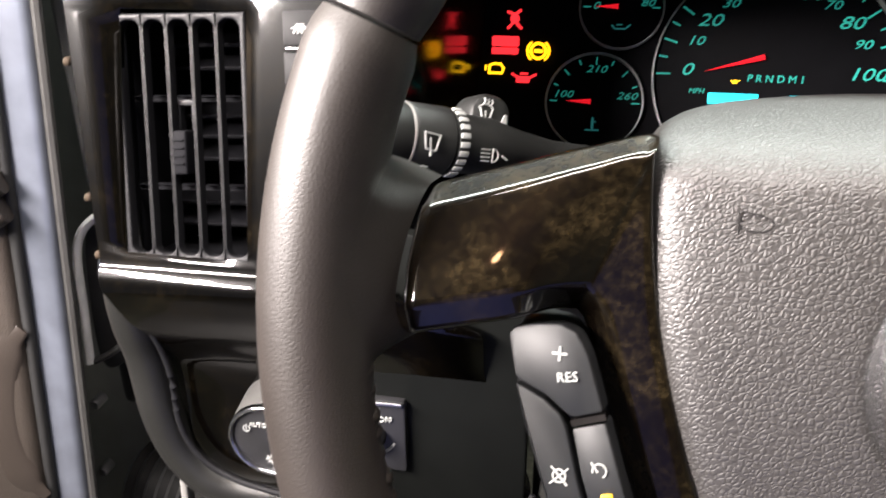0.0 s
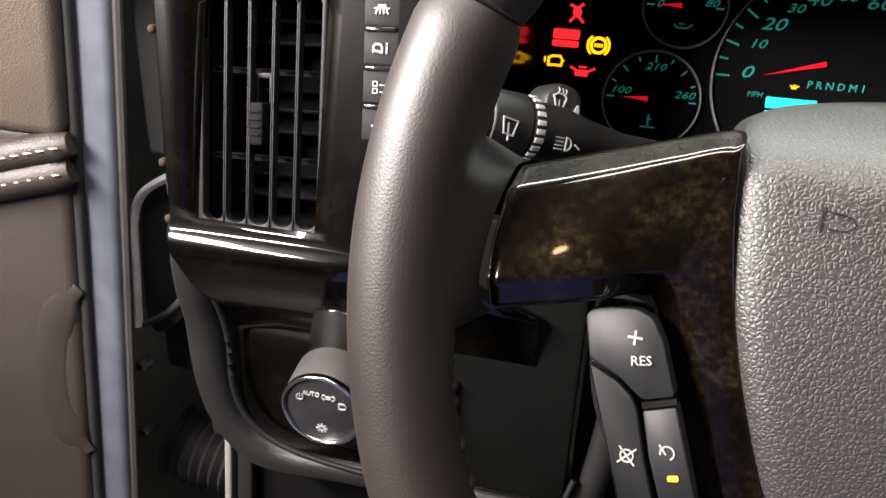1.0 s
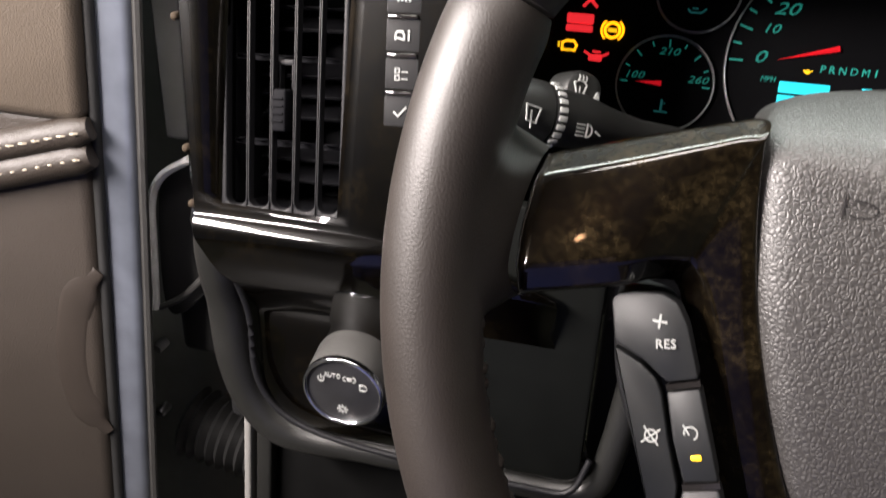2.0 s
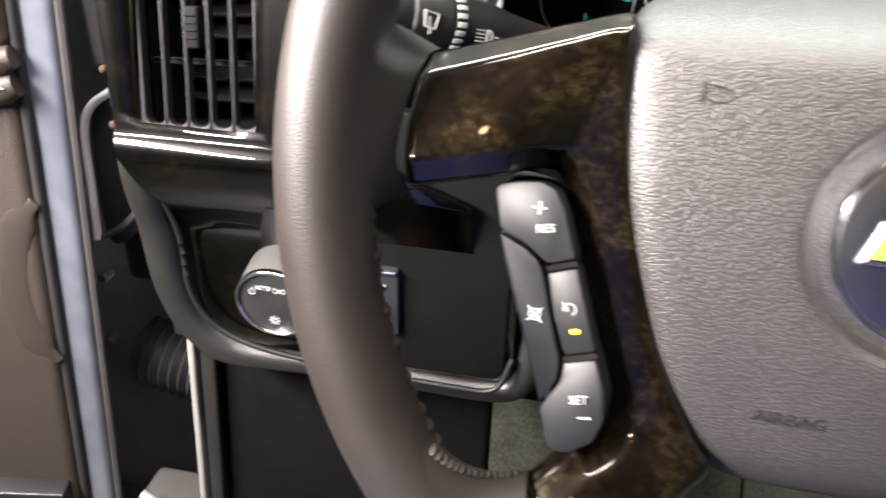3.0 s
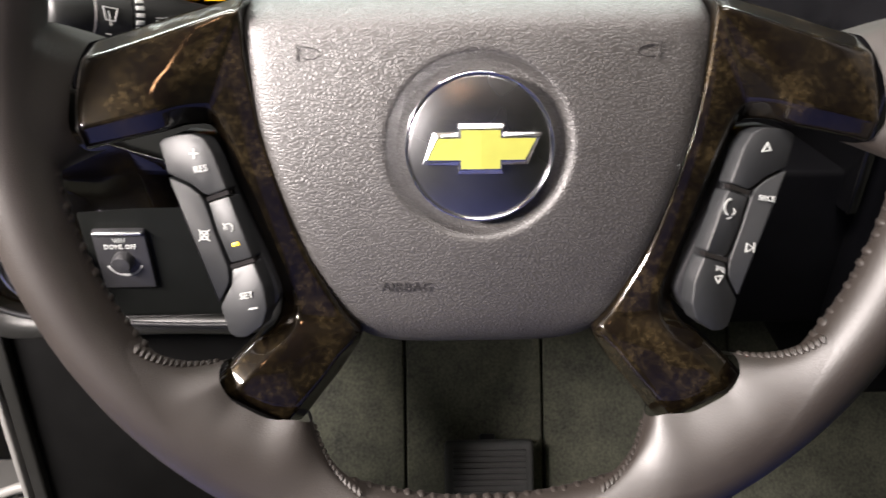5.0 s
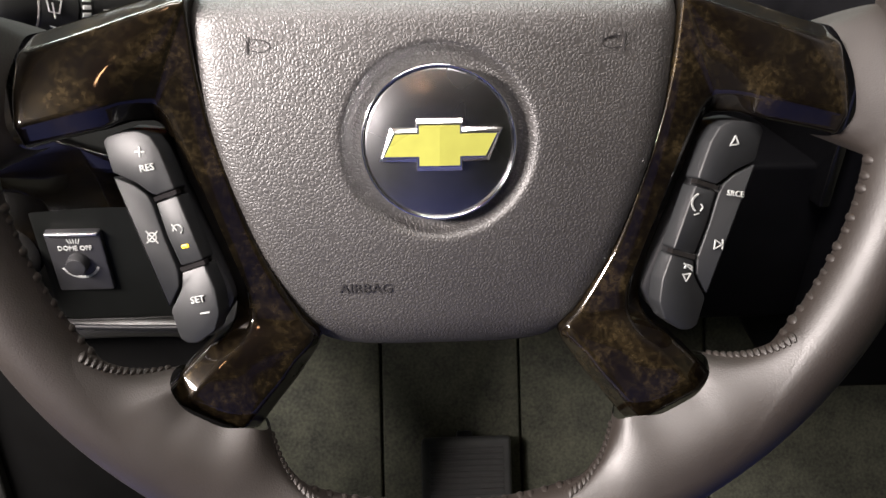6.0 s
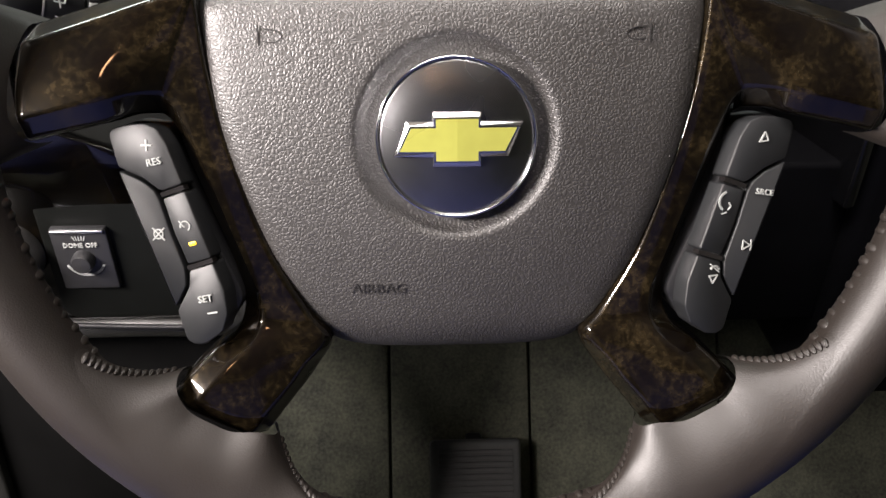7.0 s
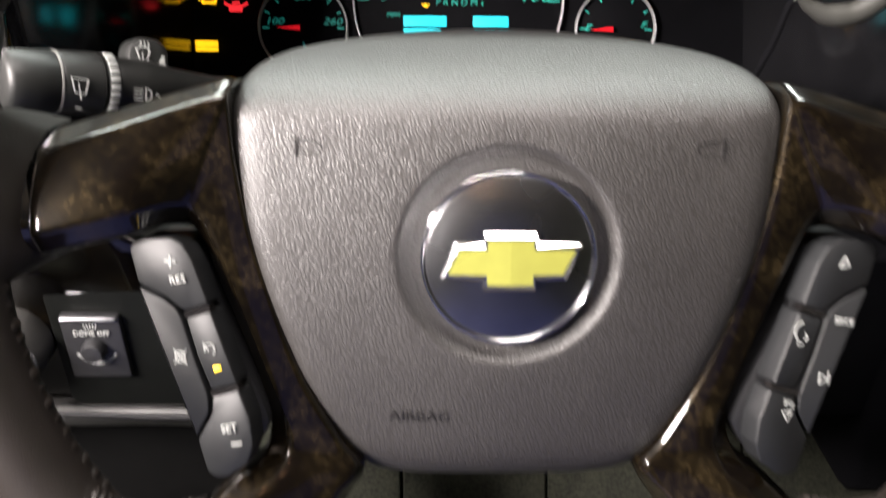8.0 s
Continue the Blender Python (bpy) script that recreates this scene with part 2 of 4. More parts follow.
def ring_plate(outer, inner, y_front, y_back, r=0.001):
    """A frame between two outlines of the same count, with rounded edges."""
    n, verts, faces = len(outer), [], []
    rows = [(outer, 0, y_back), (outer, 0, y_front + r), (outer, r * 0.4, y_front + r * 0.3), (outer, r, y_front),
            (inner, -r, y_front), (inner, -r * 0.4, y_front + r * 0.3), (inner, 0, y_front + r), (inner, 0, y_back)]
    for o, d, y in rows:
        for x, z in inset(o, d):
            verts.append((x, y, z))
    for k in range(len(rows)):
        q = (k + 1) % len(rows)
        for i in range(n):
            j = (i + 1) % n
            faces.append((k * n + i, k * n + j, q * n + j, q * n + i))
    return verts, faces


def lathe(profile, n=48):
    """(r, y) steps turned about the y axis."""
    verts, faces = [], []
    for r, y in profile:
        for k in range(n):
            a = 2 * math.pi * k / n
            verts.append((r * math.cos(a), y, r * math.sin(a)))
    for q in range(len(profile) - 1):
        for i in range(n):
            j = (i + 1) % n
            faces.append((q * n + i, q * n + j, (q + 1) * n + j, (q + 1) * n + i))
    faces += [tuple(range(n)), tuple(range((len(profile) - 1) * n, len(profile) * n))]
    return verts, faces


def tube(path, radius, n=14, flat=1.0, up=(0, 0, 1), closed=False):
    """A pipe along a path; radius a number or a list; flat squeezes it along its second axis."""
    p = [Vector(q) for q in path]
    rad = radius if isinstance(radius, (list, tuple)) else [radius] * len(p)
    verts, faces, m = [], [], len(p)
    for i, q in enumerate(p):
        a, b = (p[i - 1], p[(i + 1) % m]) if closed else (p[max(i - 1, 0)], p[min(i + 1, m - 1)])
        t = (b - a).normalized()
        s = t.cross(Vector(up))
        s = s.normalized() if s.length > 1e-6 else Vector((1, 0, 0))
        w = s.cross(t)
        for k in range(n):
            g = 2 * math.pi * k / n
            verts.append(q + rad[i] * (math.cos(g) * s + flat * math.sin(g) * w))
    for i in range(m if closed else m - 1):
        for k in range(n):
            j, u = (i + 1) % m, (k + 1) % n
            faces.append((i * n + k, i * n + u, j * n + u, j * n + k))
    if not closed:
        faces += [tuple(range(n)), tuple(range((m - 1) * n, m * n))]
    return verts, faces


def box(x0, y0, z0, x1, y1, z1, r=0.002):
    """A box with rounded edges all round."""
    bm = bmesh.new()
    bmesh.ops.create_cube(bm, size=1)
    for v in bm.verts:
        v.co = Vector(((x0 + x1) / 2 + v.co.x * (x1 - x0), (y0 + y1) / 2 + v.co.y * (y1 - y0), (z0 + z1) / 2 + v.co.z * (z1 - z0)))
    if r:
        bmesh.ops.bevel(bm, geom=bm.edges[:], offset=r, segments=3, profile=0.5, affect="EDGES")
    bm.verts.index_update()
    data = [v.co.copy() for v in bm.verts], [tuple(v.index for v in f.verts) for f in bm.faces]
    bm.free()
    return data


def merged(*datas):
    verts, faces = [], []
    for v, f in datas:
        k = len(verts)
        verts += [tuple(q) for q in v]
        faces += [tuple(i + k for i in q) for q in f]
    return verts, faces


def turned(data, m):
    return [m @ Vector(v) for v in data[0]], data[1]


def stroke(points, width, y=0.0, depth=0.0006):
    """A flat line of ink along (x, z) points, facing -y."""
    datas = []
    for (ax, az), (bx, bz) in zip(points[:-1], points[1:]):
        d = np.array((bx - ax, bz - az), float)
        ln = max(np.linalg.norm(d), 1e-9)
        d /= ln
        n = np.array((-d[1], d[0])) * width / 2
        e = d * width * 0.3
        q = [np.array((ax, az)) - e + n, np.array((ax, az)) - e - n, np.array((bx, bz)) + e - n, np.array((bx, bz)) + e + n]
        v = [(a, y, b) for a, b in q] + [(a, y + depth, b) for a, b in q]
        datas.append((v, [(0, 1, 2, 3), (4, 5, 6, 7), (0, 1, 5, 4), (1, 2, 6, 5), (2, 3, 7, 6), (3, 0, 4, 7)]))
    return merged(*datas)


def arc(cx, cz, r, a0, a1, n=14):
    return [(cx + r * math.cos(radians(a0 + (a1 - a0) * k / n)), cz + r * math.sin(radians(a0 + (a1 - a0) * k / n))) for k in range(n + 1)]


def writing(body, size, x, z, y, mat, parent, name="lettering", tilt=0.0, shear=0.0, wide=1.0, depth=0.0004):
    """Letters that face -y in the parent's axes, centred on (x, z)."""
    c = bpy.data.curves.new(name, "FONT")
    c.body, c.size, c.align_x, c.align_y, c.extrude, c.shear = body, size, "CENTER", "CENTER", depth, shear
    c.resolution_u = 2
    tmp = bpy.data.objects.new(name, c)
    scene.collection.objects.link(tmp)
    me = bpy.data.meshes.new_from_object(tmp.evaluated_get(bpy.context.evaluated_depsgraph_get()))
    bpy.data.objects.remove(tmp)
    bpy.data.curves.remove(c)
    bm = bmesh.new()
    bm.from_mesh(me)
    bmesh.ops.remove_doubles(bm, verts=bm.verts, dist=1e-7)
    bm.to_mesh(me)
    bm.free()
    me.materials.clear()
    me.materials.append(mat)
    ob = new(name, me)
    ob.parent = parent
    ob.matrix_local = Matrix.Translation((x, y, z)) @ Matrix.Rotation(radians(-tilt), 4, "Y") @ Matrix.Rotation(radians(90), 4, "X") @ Matrix.Diagonal((wide, 1, 1, 1))
    return ob


def mark(parent, data, name="symbol"):
    return part(name, data, M_INK, parent, smooth=False)


# ================= the steering wheel =================
LEAN = -18.0
WHEEL = pose(0, 0, 0.66, LEAN)
RIM_Y, RIM_Z, RIM_R, RIM_T = -0.014, 0.0147, 0.1735, 0.0138
wheel = thing("steering_wheel", WHEEL, "dark leather steering wheel with burl wood spokes", "steering wheel")


def rim_section(theta, phi):
    """A point of the leather rim: theta round the wheel, phi round its section (0 outwards); it swells where spokes run in."""
    swell = 0.0
    for centre, wide, amount in ((177, 12, 0.005), (3, 12, 0.005), (231.5, 10, 0.003), (308.5, 10, 0.003)):
        d = (math.degrees(theta) - centre + 180) % 360 - 180
        swell += amount * math.exp(-abs(d / wide) ** 2.3)
    r = RIM_T
    inward, backward = -math.cos(phi), math.sin(phi)
    r += swell * max(0.0, 0.38 * inward + 0.925 * backward) ** 2.6
    q = RIM_R + r * math.cos(phi)
    return (q * math.cos(theta), RIM_Y + 1.08 * r * math.sin(phi), RIM_Z + q * math.sin(theta))


def rim_arc(a0, a1, n=72, m=40):
    verts, faces = [], []
    for i in range(n + 1):
        th = radians(a0 + (a1 - a0) * i / n)
        edge = min(i, n - i)
        tuck = (0.0016, 0.0005, 0.0)[min(edge, 2)]
        for k in range(m):
            phi = 2 * math.pi * k / m
            x, y, z = rim_section(th, phi)
            cx, cz = RIM_R * math.cos(th), RIM_Z + RIM_R * math.sin(th)
            v = Vector((x - cx, y - RIM_Y, z - cz))
            v *= 1 - tuck / max(v.length, 1e-6)
            verts.append((cx + v.x, RIM_Y + v.y, cz + v.z))
    for i in range(n):
        for k in range(m):
            u = (k + 1) % m
            faces.append((i * m + k, i * m + u, (i + 1) * m + u, (i + 1) * m + k))
    faces += [tuple(range(m)), tuple(range(n * m, (n + 1) * m))]
    return verts, faces


for a0, a1, label in ((22.2, 157.8, "smooth dark leather upper rim"), (158.2, 246.8, "dark leather side grip"),
                      (247.2, 292.8, "dark leather lower rim"), (293.2, 381.8, "dark leather side grip")):
    part("rim_grip", rim_arc(a0, a1), M_RIM, wheel, label)

# leather webs from the rim to the ends of the wood: a point beside the wood, then the angle on the rim and the turn round its section where the web joins
ROOT_LOW = [(-0.1019, 0.021, -0.0948, 219.5, 1.0), (-0.105, 0.006, -0.0882, 218.5, 1.08), (-0.1052, -0.006, -0.0866, 219.5, 1.20), (-0.1044, -0.012, -0.0900, 222, 1.34), (-0.1021, -0.0137, -0.0946, 225.5, 1.41), (-0.0986, -0.0141, -0.0987, 228.5, 1.47), (-0.0929, -0.0141, -0.1023, 232, 1.49),
            (-0.0851, -0.0137, -0.1064, 236.5, 1.47), (-0.0758, -0.0129, -0.1073, 241, 1.42), (-0.0714, -0.011, -0.1093, 244.5, 1.33), (-0.07, -0.0055, -0.1117, 247, 1.2), (-0.0713, 0.005, -0.1143, 246.5, 1.08), (-0.0769, 0.021, -0.1163, 246, 1.0)]
ROOT_SIDE = [(-0.1500, 0.0300, 0.0425, 168, 0.86), (-0.1495, 0.0180, 0.0415, 168.5, 0.94), (-0.1498, 0.0100, 0.0400, 169.5, 1.00), (-0.1512, 0.0040, 0.0345, 172, 1.08), (-0.1527, -0.0018, 0.0260, 175.5, 1.16), (-0.1538, -0.0052, 0.0150, 179, 1.20),
             (-0.1538, -0.0048, 0.0080, 182, 1.16), (-0.1524, -0.0005, 0.0020, 184.5, 1.09), (-0.1510, 0.0070, -0.0005, 186.5, 1.00), (-0.1505, 0.0200, -0.0015, 187.5, 0.88)]


def root_mesh(s, stations, spread=0.0):
    line = curve_open(stations, 5)
    n, m, verts = len(line), 14, []
    for x, y, z, deg, turn in line:
        th, phi = radians(deg), math.pi * turn
        w, r = Vector((x, y, z)), Vector(rim_section(th, phi))
        tip = Vector(rim_section(th, phi - 0.05))
        bend = r + (tip - r).normalized() * 0.45 * (w - r).length
        if spread:  # the edges run out along the rim in a hollow curve
            f = min(1.0, max(0.0, (1.42 - turn) / 0.26))
            f = f * f * (3 - 2 * f)
            bend = bend.lerp(r.lerp(w, 0.12), f)
            r = Vector(rim_section(th + radians(spread * f) * (-1 if deg < 232 else 1), phi))
        r = r.lerp(Vector((RIM_R * math.cos(th), RIM_Y, RIM_Z + RIM_R * math.sin(th))), 0.003)
        for k in range(m + 1):
            v = k / m
            p = w * (1 - v) ** 2 + bend * 2 * v * (1 - v) + r * v * v
            verts.append((-s * p.x, p.y, p.z))
    m += 1
    return verts, [(i * m + k, i * m + k + 1, (i + 1) * m + k + 1, (i + 1) * m + k) for i in range(n - 1) for k in range(m - 1)]


for s in (-1, 1):
    part("spoke_root", root_mesh(s, ROOT_LOW, 6.5), M_RIM, wheel, "dark leather web between rim and spoke")
    part("spoke_root", root_mesh(s, ROOT_SIDE), M_RIM, wheel, "dark leather web between rim and spoke")
# laced seam along the inner side of the lower rim
random.seed(4)
for k in range(84):
    deg = 188 + 164 * k / 83
    if 215 < deg < 247 or 293 < deg < 325:
        continue
    th = radians(deg + random.uniform(-0.25, 0.25))
    core = Vector((RIM_R * math.cos(th), RIM_Y, RIM_Z + RIM_R * math.sin(th)))
    fat, reach = random.uniform(0.85, 1.2), random.uniform(-0.015, 0.015)
    lump = [Vector(rim_section(th + 0.012 * (q - 0.9), math.pi * (q + reach))).lerp(core, 0.095) for q in (0.76, 0.80, 0.86, 0.92, 0.98, 1.02)]
    part("stitch", tube(lump, [fat * r for r in (0.0006, 0.0015, 0.0021, 0.0022, 0.0017, 0.0006)], 9), M_RIM, wheel)

for s in (-1, 1):
    grid, width = root_mesh(s, ROOT_LOW, 6.5)[0], 15
    for row, step in ((5, 3), (55, -3)):
        for k in range(1, 15):
            f = 0.6 + 12.8 * k / 15
            a, g = int(f), f - int(f)
            p = Vector(grid[row * width + a]).lerp(Vector(grid[row * width + a + 1]), g)
            q = Vector(grid[(row + step) * width + a]).lerp(Vector(grid[(row + step) * width + a + 1]), g)
            q = p + (q - p).normalized() * 0.0042
            part("stitch", tube([p.lerp(q, h) - Vector((0, 0.0002, 0)) for h in (-0.3, 0.1, 0.5, 0.9)], [0.0005, 0.0014, 0.0014, 0.0005], 8), M_RIM, wheel)

PAD_OUT = [(-0.0900, 0.030), (-0.0914, 0.046), (-0.0885, 0.0585), (-0.079, 0.0660), (-0.060, 0.0710), (-0.031, 0.0750), (0, 0.0765)]
PAD_LOW = [(0, -0.0880), (-0.028, -0.0878), (-0.0425, -0.0855), (-0.0510, -0.0805), (-0.0592, -0.0695), (-0.069, -0.050), (-0.0795, -0.021), (-0.0868, 0.006)]
half = PAD_LOW + PAD_OUT
pad_pts = half + [(-x, z) for x, z in half[-2:0:-1]]
PAD = curve_closed(pad_pts, 5)


def pad_y(x, z):
    """Depth of the cushion's face, which rolls far back at the top and a little at the bottom."""
    return 0.0006 + 0.55 * x * x + (1.8 if z > 0 else 1.6) * z * z + 70 * max(0.0, z - 0.045) ** 2 + 12 * max(0.0, -0.07 - z) ** 2


def pad_mesh():
    """A domed cushion with a dished ring for the badge."""
    n, verts, faces = len(PAD), [], []
    rows = [(0.0, 0.030), (0.0, 0.0075), (0.0006, 0.0046), (0.0020, 0.0022), (0.0046, 0.0007), (0.0085, 0.0001), (0.013, 0.0)]
    for d, back in rows:
        for x, z in inset(PAD, d):
            verts.append((x, pad_y(x, z) + back, z))
    last = inset(PAD, 0.013)
    ang = np.arctan2(last[:, 1], last[:, 0])
    for s in (0.88, 0.75, 0.62, 0.49, 0.36, 0.23, 0.11):
        for k in range(n):
            c = np.array((0.0388 * math.cos(ang[k]), 0.0388 * math.sin(ang[k])))
            x, z = c + (last[k] - c) * s
            verts.append((x, pad_y(x, z), z))
    for r, dip in ((0.0388, 0.0), (0.0376, 0.0001), (0.0367, 0.0005), (0.0359, 0.0012), (0.0344, 0.0032), (0.0334, 0.0043), (0.0323, 0.0049), (0.0285, 0.0052)):
        for k in range(n):
            x, z = r * math.cos(ang[k]), r * math.sin(ang[k])
            verts.append((x, pad_y(x, z) + dip, z))
    count = len(verts) // n
    for q in range(count - 1):
        for i in range(n):
            j = (i + 1) % n
            faces.append((q * n + i, q * n + j, (q + 1) * n + j, (q + 1) * n + i))
    faces += [tuple(range(n)), tuple(range((count - 1) * n, count * n))]
    return verts, faces


pad = part("airbag_cover", pad_mesh(), M_PAD, wheel, "grey-brown grained vinyl horn pad")
airbag = writing("AIRBAG", 0.0058, -0.0296, -0.0580, 0.0, M_EMBOSS, pad, wide=1.05, depth=0.0003)
for v in airbag.data.vertices:
    v.co.z -= pad_y(1.05 * v.co.x - 0.0296, v.co.y - 0.0580) - 0.0001
for s in (-1, 1):
    x0 = 0.065 * s
    horn = merged(stroke([(x0 + s * 0.0042, 0.0330), (x0 + s * 0.0042, 0.0395)], 0.0004),
                  stroke(curve_open([(x0 + s * 0.0020, 0.0384), (x0 - s * 0.0015, 0.0379), (x0 - s * 0.0040, 0.0364), (x0 - s * 0.0034, 0.0346), (x0 - s * 0.0010, 0.0338), (x0 + s * 0.0024, 0.0341)], 4), 0.0004))
    part("horn_mark", turned(horn, Matrix.Translation((0, pad_y(x0, 0.036) - 0.0005, 0))), M_EMBOSS, pad)

badge = part("badge", lathe([(0.0275, 0.008), (0.0285, 0.004), (0.0285, 0.0012), (0.0279, 0.0004), (0.0268, 0.0001), (0.024, -0.0007), (0.020, -0.0017), (0.015, -0.0025), (0.009, -0.0031), (0.0008, -0.0034)], 72), M_BADGE, wheel, "round dark brushed metal badge", Matrix.Translation((0, 0.0008, 0)))
part("badge_ring", ring_plate(circle(0, 0, 0.0292, 72), circle(0, 0, 0.0281, 72), -0.0004, 0.006, 0.0004), M_CHROME, badge, "thin chrome ring")
cross = [(-0.0215, -0.0048), (-0.0083, -0.0048), (-0.0083, -0.0082), (0.0083, -0.0082), (0.0083, -0.0048), (0.0175, -0.0048), (0.0225, 0.0050), (0.0083, 0.0050), (0.0083, 0.0082), (-0.0083, 0.0082), (-0.0083, 0.0050), (-0.0170, 0.0050)]
cross = [np.array(p) for p in cross]  # anticlockwise from the lower left
part("emblem_base", solid(cross, [(-0.0015, 0.002), (-0.0015, -0.0035), (0.0001, -0.0046), (0.0008, -0.0047)]), M_CHROME, badge, "chrome edge of the emblem", smooth=False)
for s in (-1, 1):
    tip = ((0.0170, -0.0040), (0.0212, 0.0042)) if s > 0 else ((0.0204, -0.0040), (0.0163, 0.0042))
    fold = [(0, -0.0074), (0.0075, -0.0074), (0.0075, -0.0040), *tip, (0.0075, 0.0042), (0.0075, 0.0074), (0, 0.0074)]
    n = len(fold)
    part("emblem_half", ([(s * x, -0.0047 - 0.0012 * (1 - x / 0.023), z) for x, z in fold] + [(s * x, 0.0, z) for x, z in fold], [tuple(range(n))] + [(i, (i + 1) % n, n + (i + 1) % n, n + i) for i in range(n)]), M_GOLD, badge, "gold half of the cross-shaped emblem", smooth=False)

# burl wood trim of the spokes, one piece a side: stations of (outer edge, inner edge, depth of the face at each) from the rim round to the lower rim
SPOKE = [((-0.1492, 0.0404), (-0.1508, 0.0004), 0.0030, -0.0100), ((-0.1450, 0.0420), (-0.1465, 0.0016), 0.0032, -0.0100), ((-0.1350, 0.0450), (-0.1350, 0.0042), 0.0036, -0.0092), ((-0.1220, 0.0490), (-0.1225, 0.0068), 0.0045, -0.0070), ((-0.1060, 0.0536), (-0.1155, 0.0086), 0.0050, -0.0015),
         ((-0.0905, 0.0572), (-0.1105, 0.0085), 0.0064, 0.0040), ((-0.0905, 0.0500), (-0.1075, 0.0075), 0.0069, 0.0062), ((-0.0890, 0.0300), (-0.1045, 0.0020), 0.0069, 0.0069), ((-0.0850, 0.0070), (-0.1008, -0.0100), 0.0069, 0.0069), ((-0.0780, -0.0185), (-0.0933, -0.0315), 0.0069, 0.0069), ((-0.0690, -0.0450), (-0.0866, -0.0512), 0.0069, 0.0066),
         ((-0.0563, -0.0685), (-0.0838, -0.0655), 0.0062, 0.0048), ((-0.049, -0.0795), (-0.0856, -0.074), 0.004, 0.0005), ((-0.0567, -0.093), (-0.0935, -0.0795), -0.0005, -0.0045), ((-0.067, -0.1052), (-0.1017, -0.0869), -0.0055, -0.009), ((-0.0755, -0.1161), (-0.1099, -0.0953), -0.008, -0.011)]
# bevels of the outer edge, of the outer edge beside the pad, and of the inner edge: (distance from the edge, depth behind the face)
ROLL = [(0.0, 0.033), (0.0, 0.0130), (0.0002, 0.0100), (0.0007, 0.0086), (0.0013, 0.0078), (0.0050, 0.0022), (0.0055, 0.0014), (0.0060, 0.0008), (0.0067, 0.0003), (0.0076, 0.0001), (0.0090, 0.0)]
ROLL_PAD = [(0.0, 0.033), (0.0, 0.0060), (0.0001, 0.0028), (0.0003, 0.0016), (0.0007, 0.0009), (0.0012, 0.0005), (0.0018, 0.0002), (0.0026, 0.0001), (0.0040, 0.0), (0.0060, 0.0), (0.0085, 0.0)]
ROLL_IN = [(0.0, 0.035), (0.0, 0.0230), (0.0004, 0.0140), (0.0010, 0.0106), (0.0018, 0.0090), (0.0026, 0.0080), (0.0072, 0.0020), (0.0077, 0.0013), (0.0083, 0.0007), (0.0091, 0.0002), (0.0104, 0.0)]


def spoke_mesh(s):
    a = curve_open([(-s * p[0][0], p[0][1], p[2]) for p in SPOKE], 8)
    b = curve_open([(-s * p[1][0], p[1][1], p[3]) for p in SPOKE], 8)
    rows, n = [], len(a)
    for i in range(n):
        pa, pb = a[i][:2], b[i][:2]
        w = max(np.linalg.norm(pb - pa), 1e-6)
        k_end = min(i, n - 1 - i)
        drop = 0.0034 * (1 - math.sqrt(max(0.0, 1 - (1 - k_end / 7) ** 2))) if k_end < 7 else 0.0
        bulge = 0.0022 * max(0.0, 1 - i / 12)
        beside = min(1.0, max(0.0, (i / 8 - 5.0) / 0.6)) * (1 - min(1.0, max(0.0, (i / 8 - 11.6) / 1.0)))
        row = []
        for (d, y), (e, q) in zip(ROLL, ROLL_PAD):
            row.append((min((d + (e - d) * beside) / w, 0.42), y + (q - y) * beside))
        row += [(f, 0.0) for f in (0.46, 0.52, 0.58)]
        shallow = 0.68 + 0.32 * min(1.0, max(0.0, i / 8 - 5.5)) - 0.45 * min(1.0, max(0.0, i / 8 - 11))
        row += [(1 - min(d / w, 0.42), y * shallow) for d, y in reversed(ROLL_IN)]
        line = []
        for f, y in row:
            p = pa + (pb - pa) * f
            crown = -0.0005 * math.sin(math.pi * min(1.0, max(0.0, (f - 0.1) / 0.8)))
            line.append((p[0] + s * bulge * math.sin(math.pi * f), min(a[i][2] + (b[i][2] - a[i][2]) * f + y + drop + crown, 0.042), p[1]))
        rows.append(line)
    m = len(rows[0])
    verts = [v for r in rows for v in r]
    faces = [(i * m + k, i * m + k + 1, (i + 1) * m + k + 1, (i + 1) * m + k) for i in range(n - 1) for k in range(m - 1)]
    faces += [tuple(range(m)), tuple(range((n - 1) * m, n * m))]
    return verts, faces


for s in (-1, 1):
    part("wood_trim", spoke_mesh(s), M_WOOD, wheel, "glossy dark burl wood spoke trim")
    # soft black housing behind the buttons
    hous = [(-0.1225, 0.003), (-0.112, 0.0050), (-0.1040, 0.000), (-0.0980, -0.02), (-0.0835, -0.055), (-0.0835, -0.065), (-0.0925, -0.0750), (-0.1020, -0.066), (-0.1115, -0.042), (-0.1205, -0.020)]
    part("button_housing", block(curve_closed([(x * -s, z) for x, z in hous], 5), 0.0088, 0.030, 0.002), M_BLACK, wheel, "black plastic button housing")

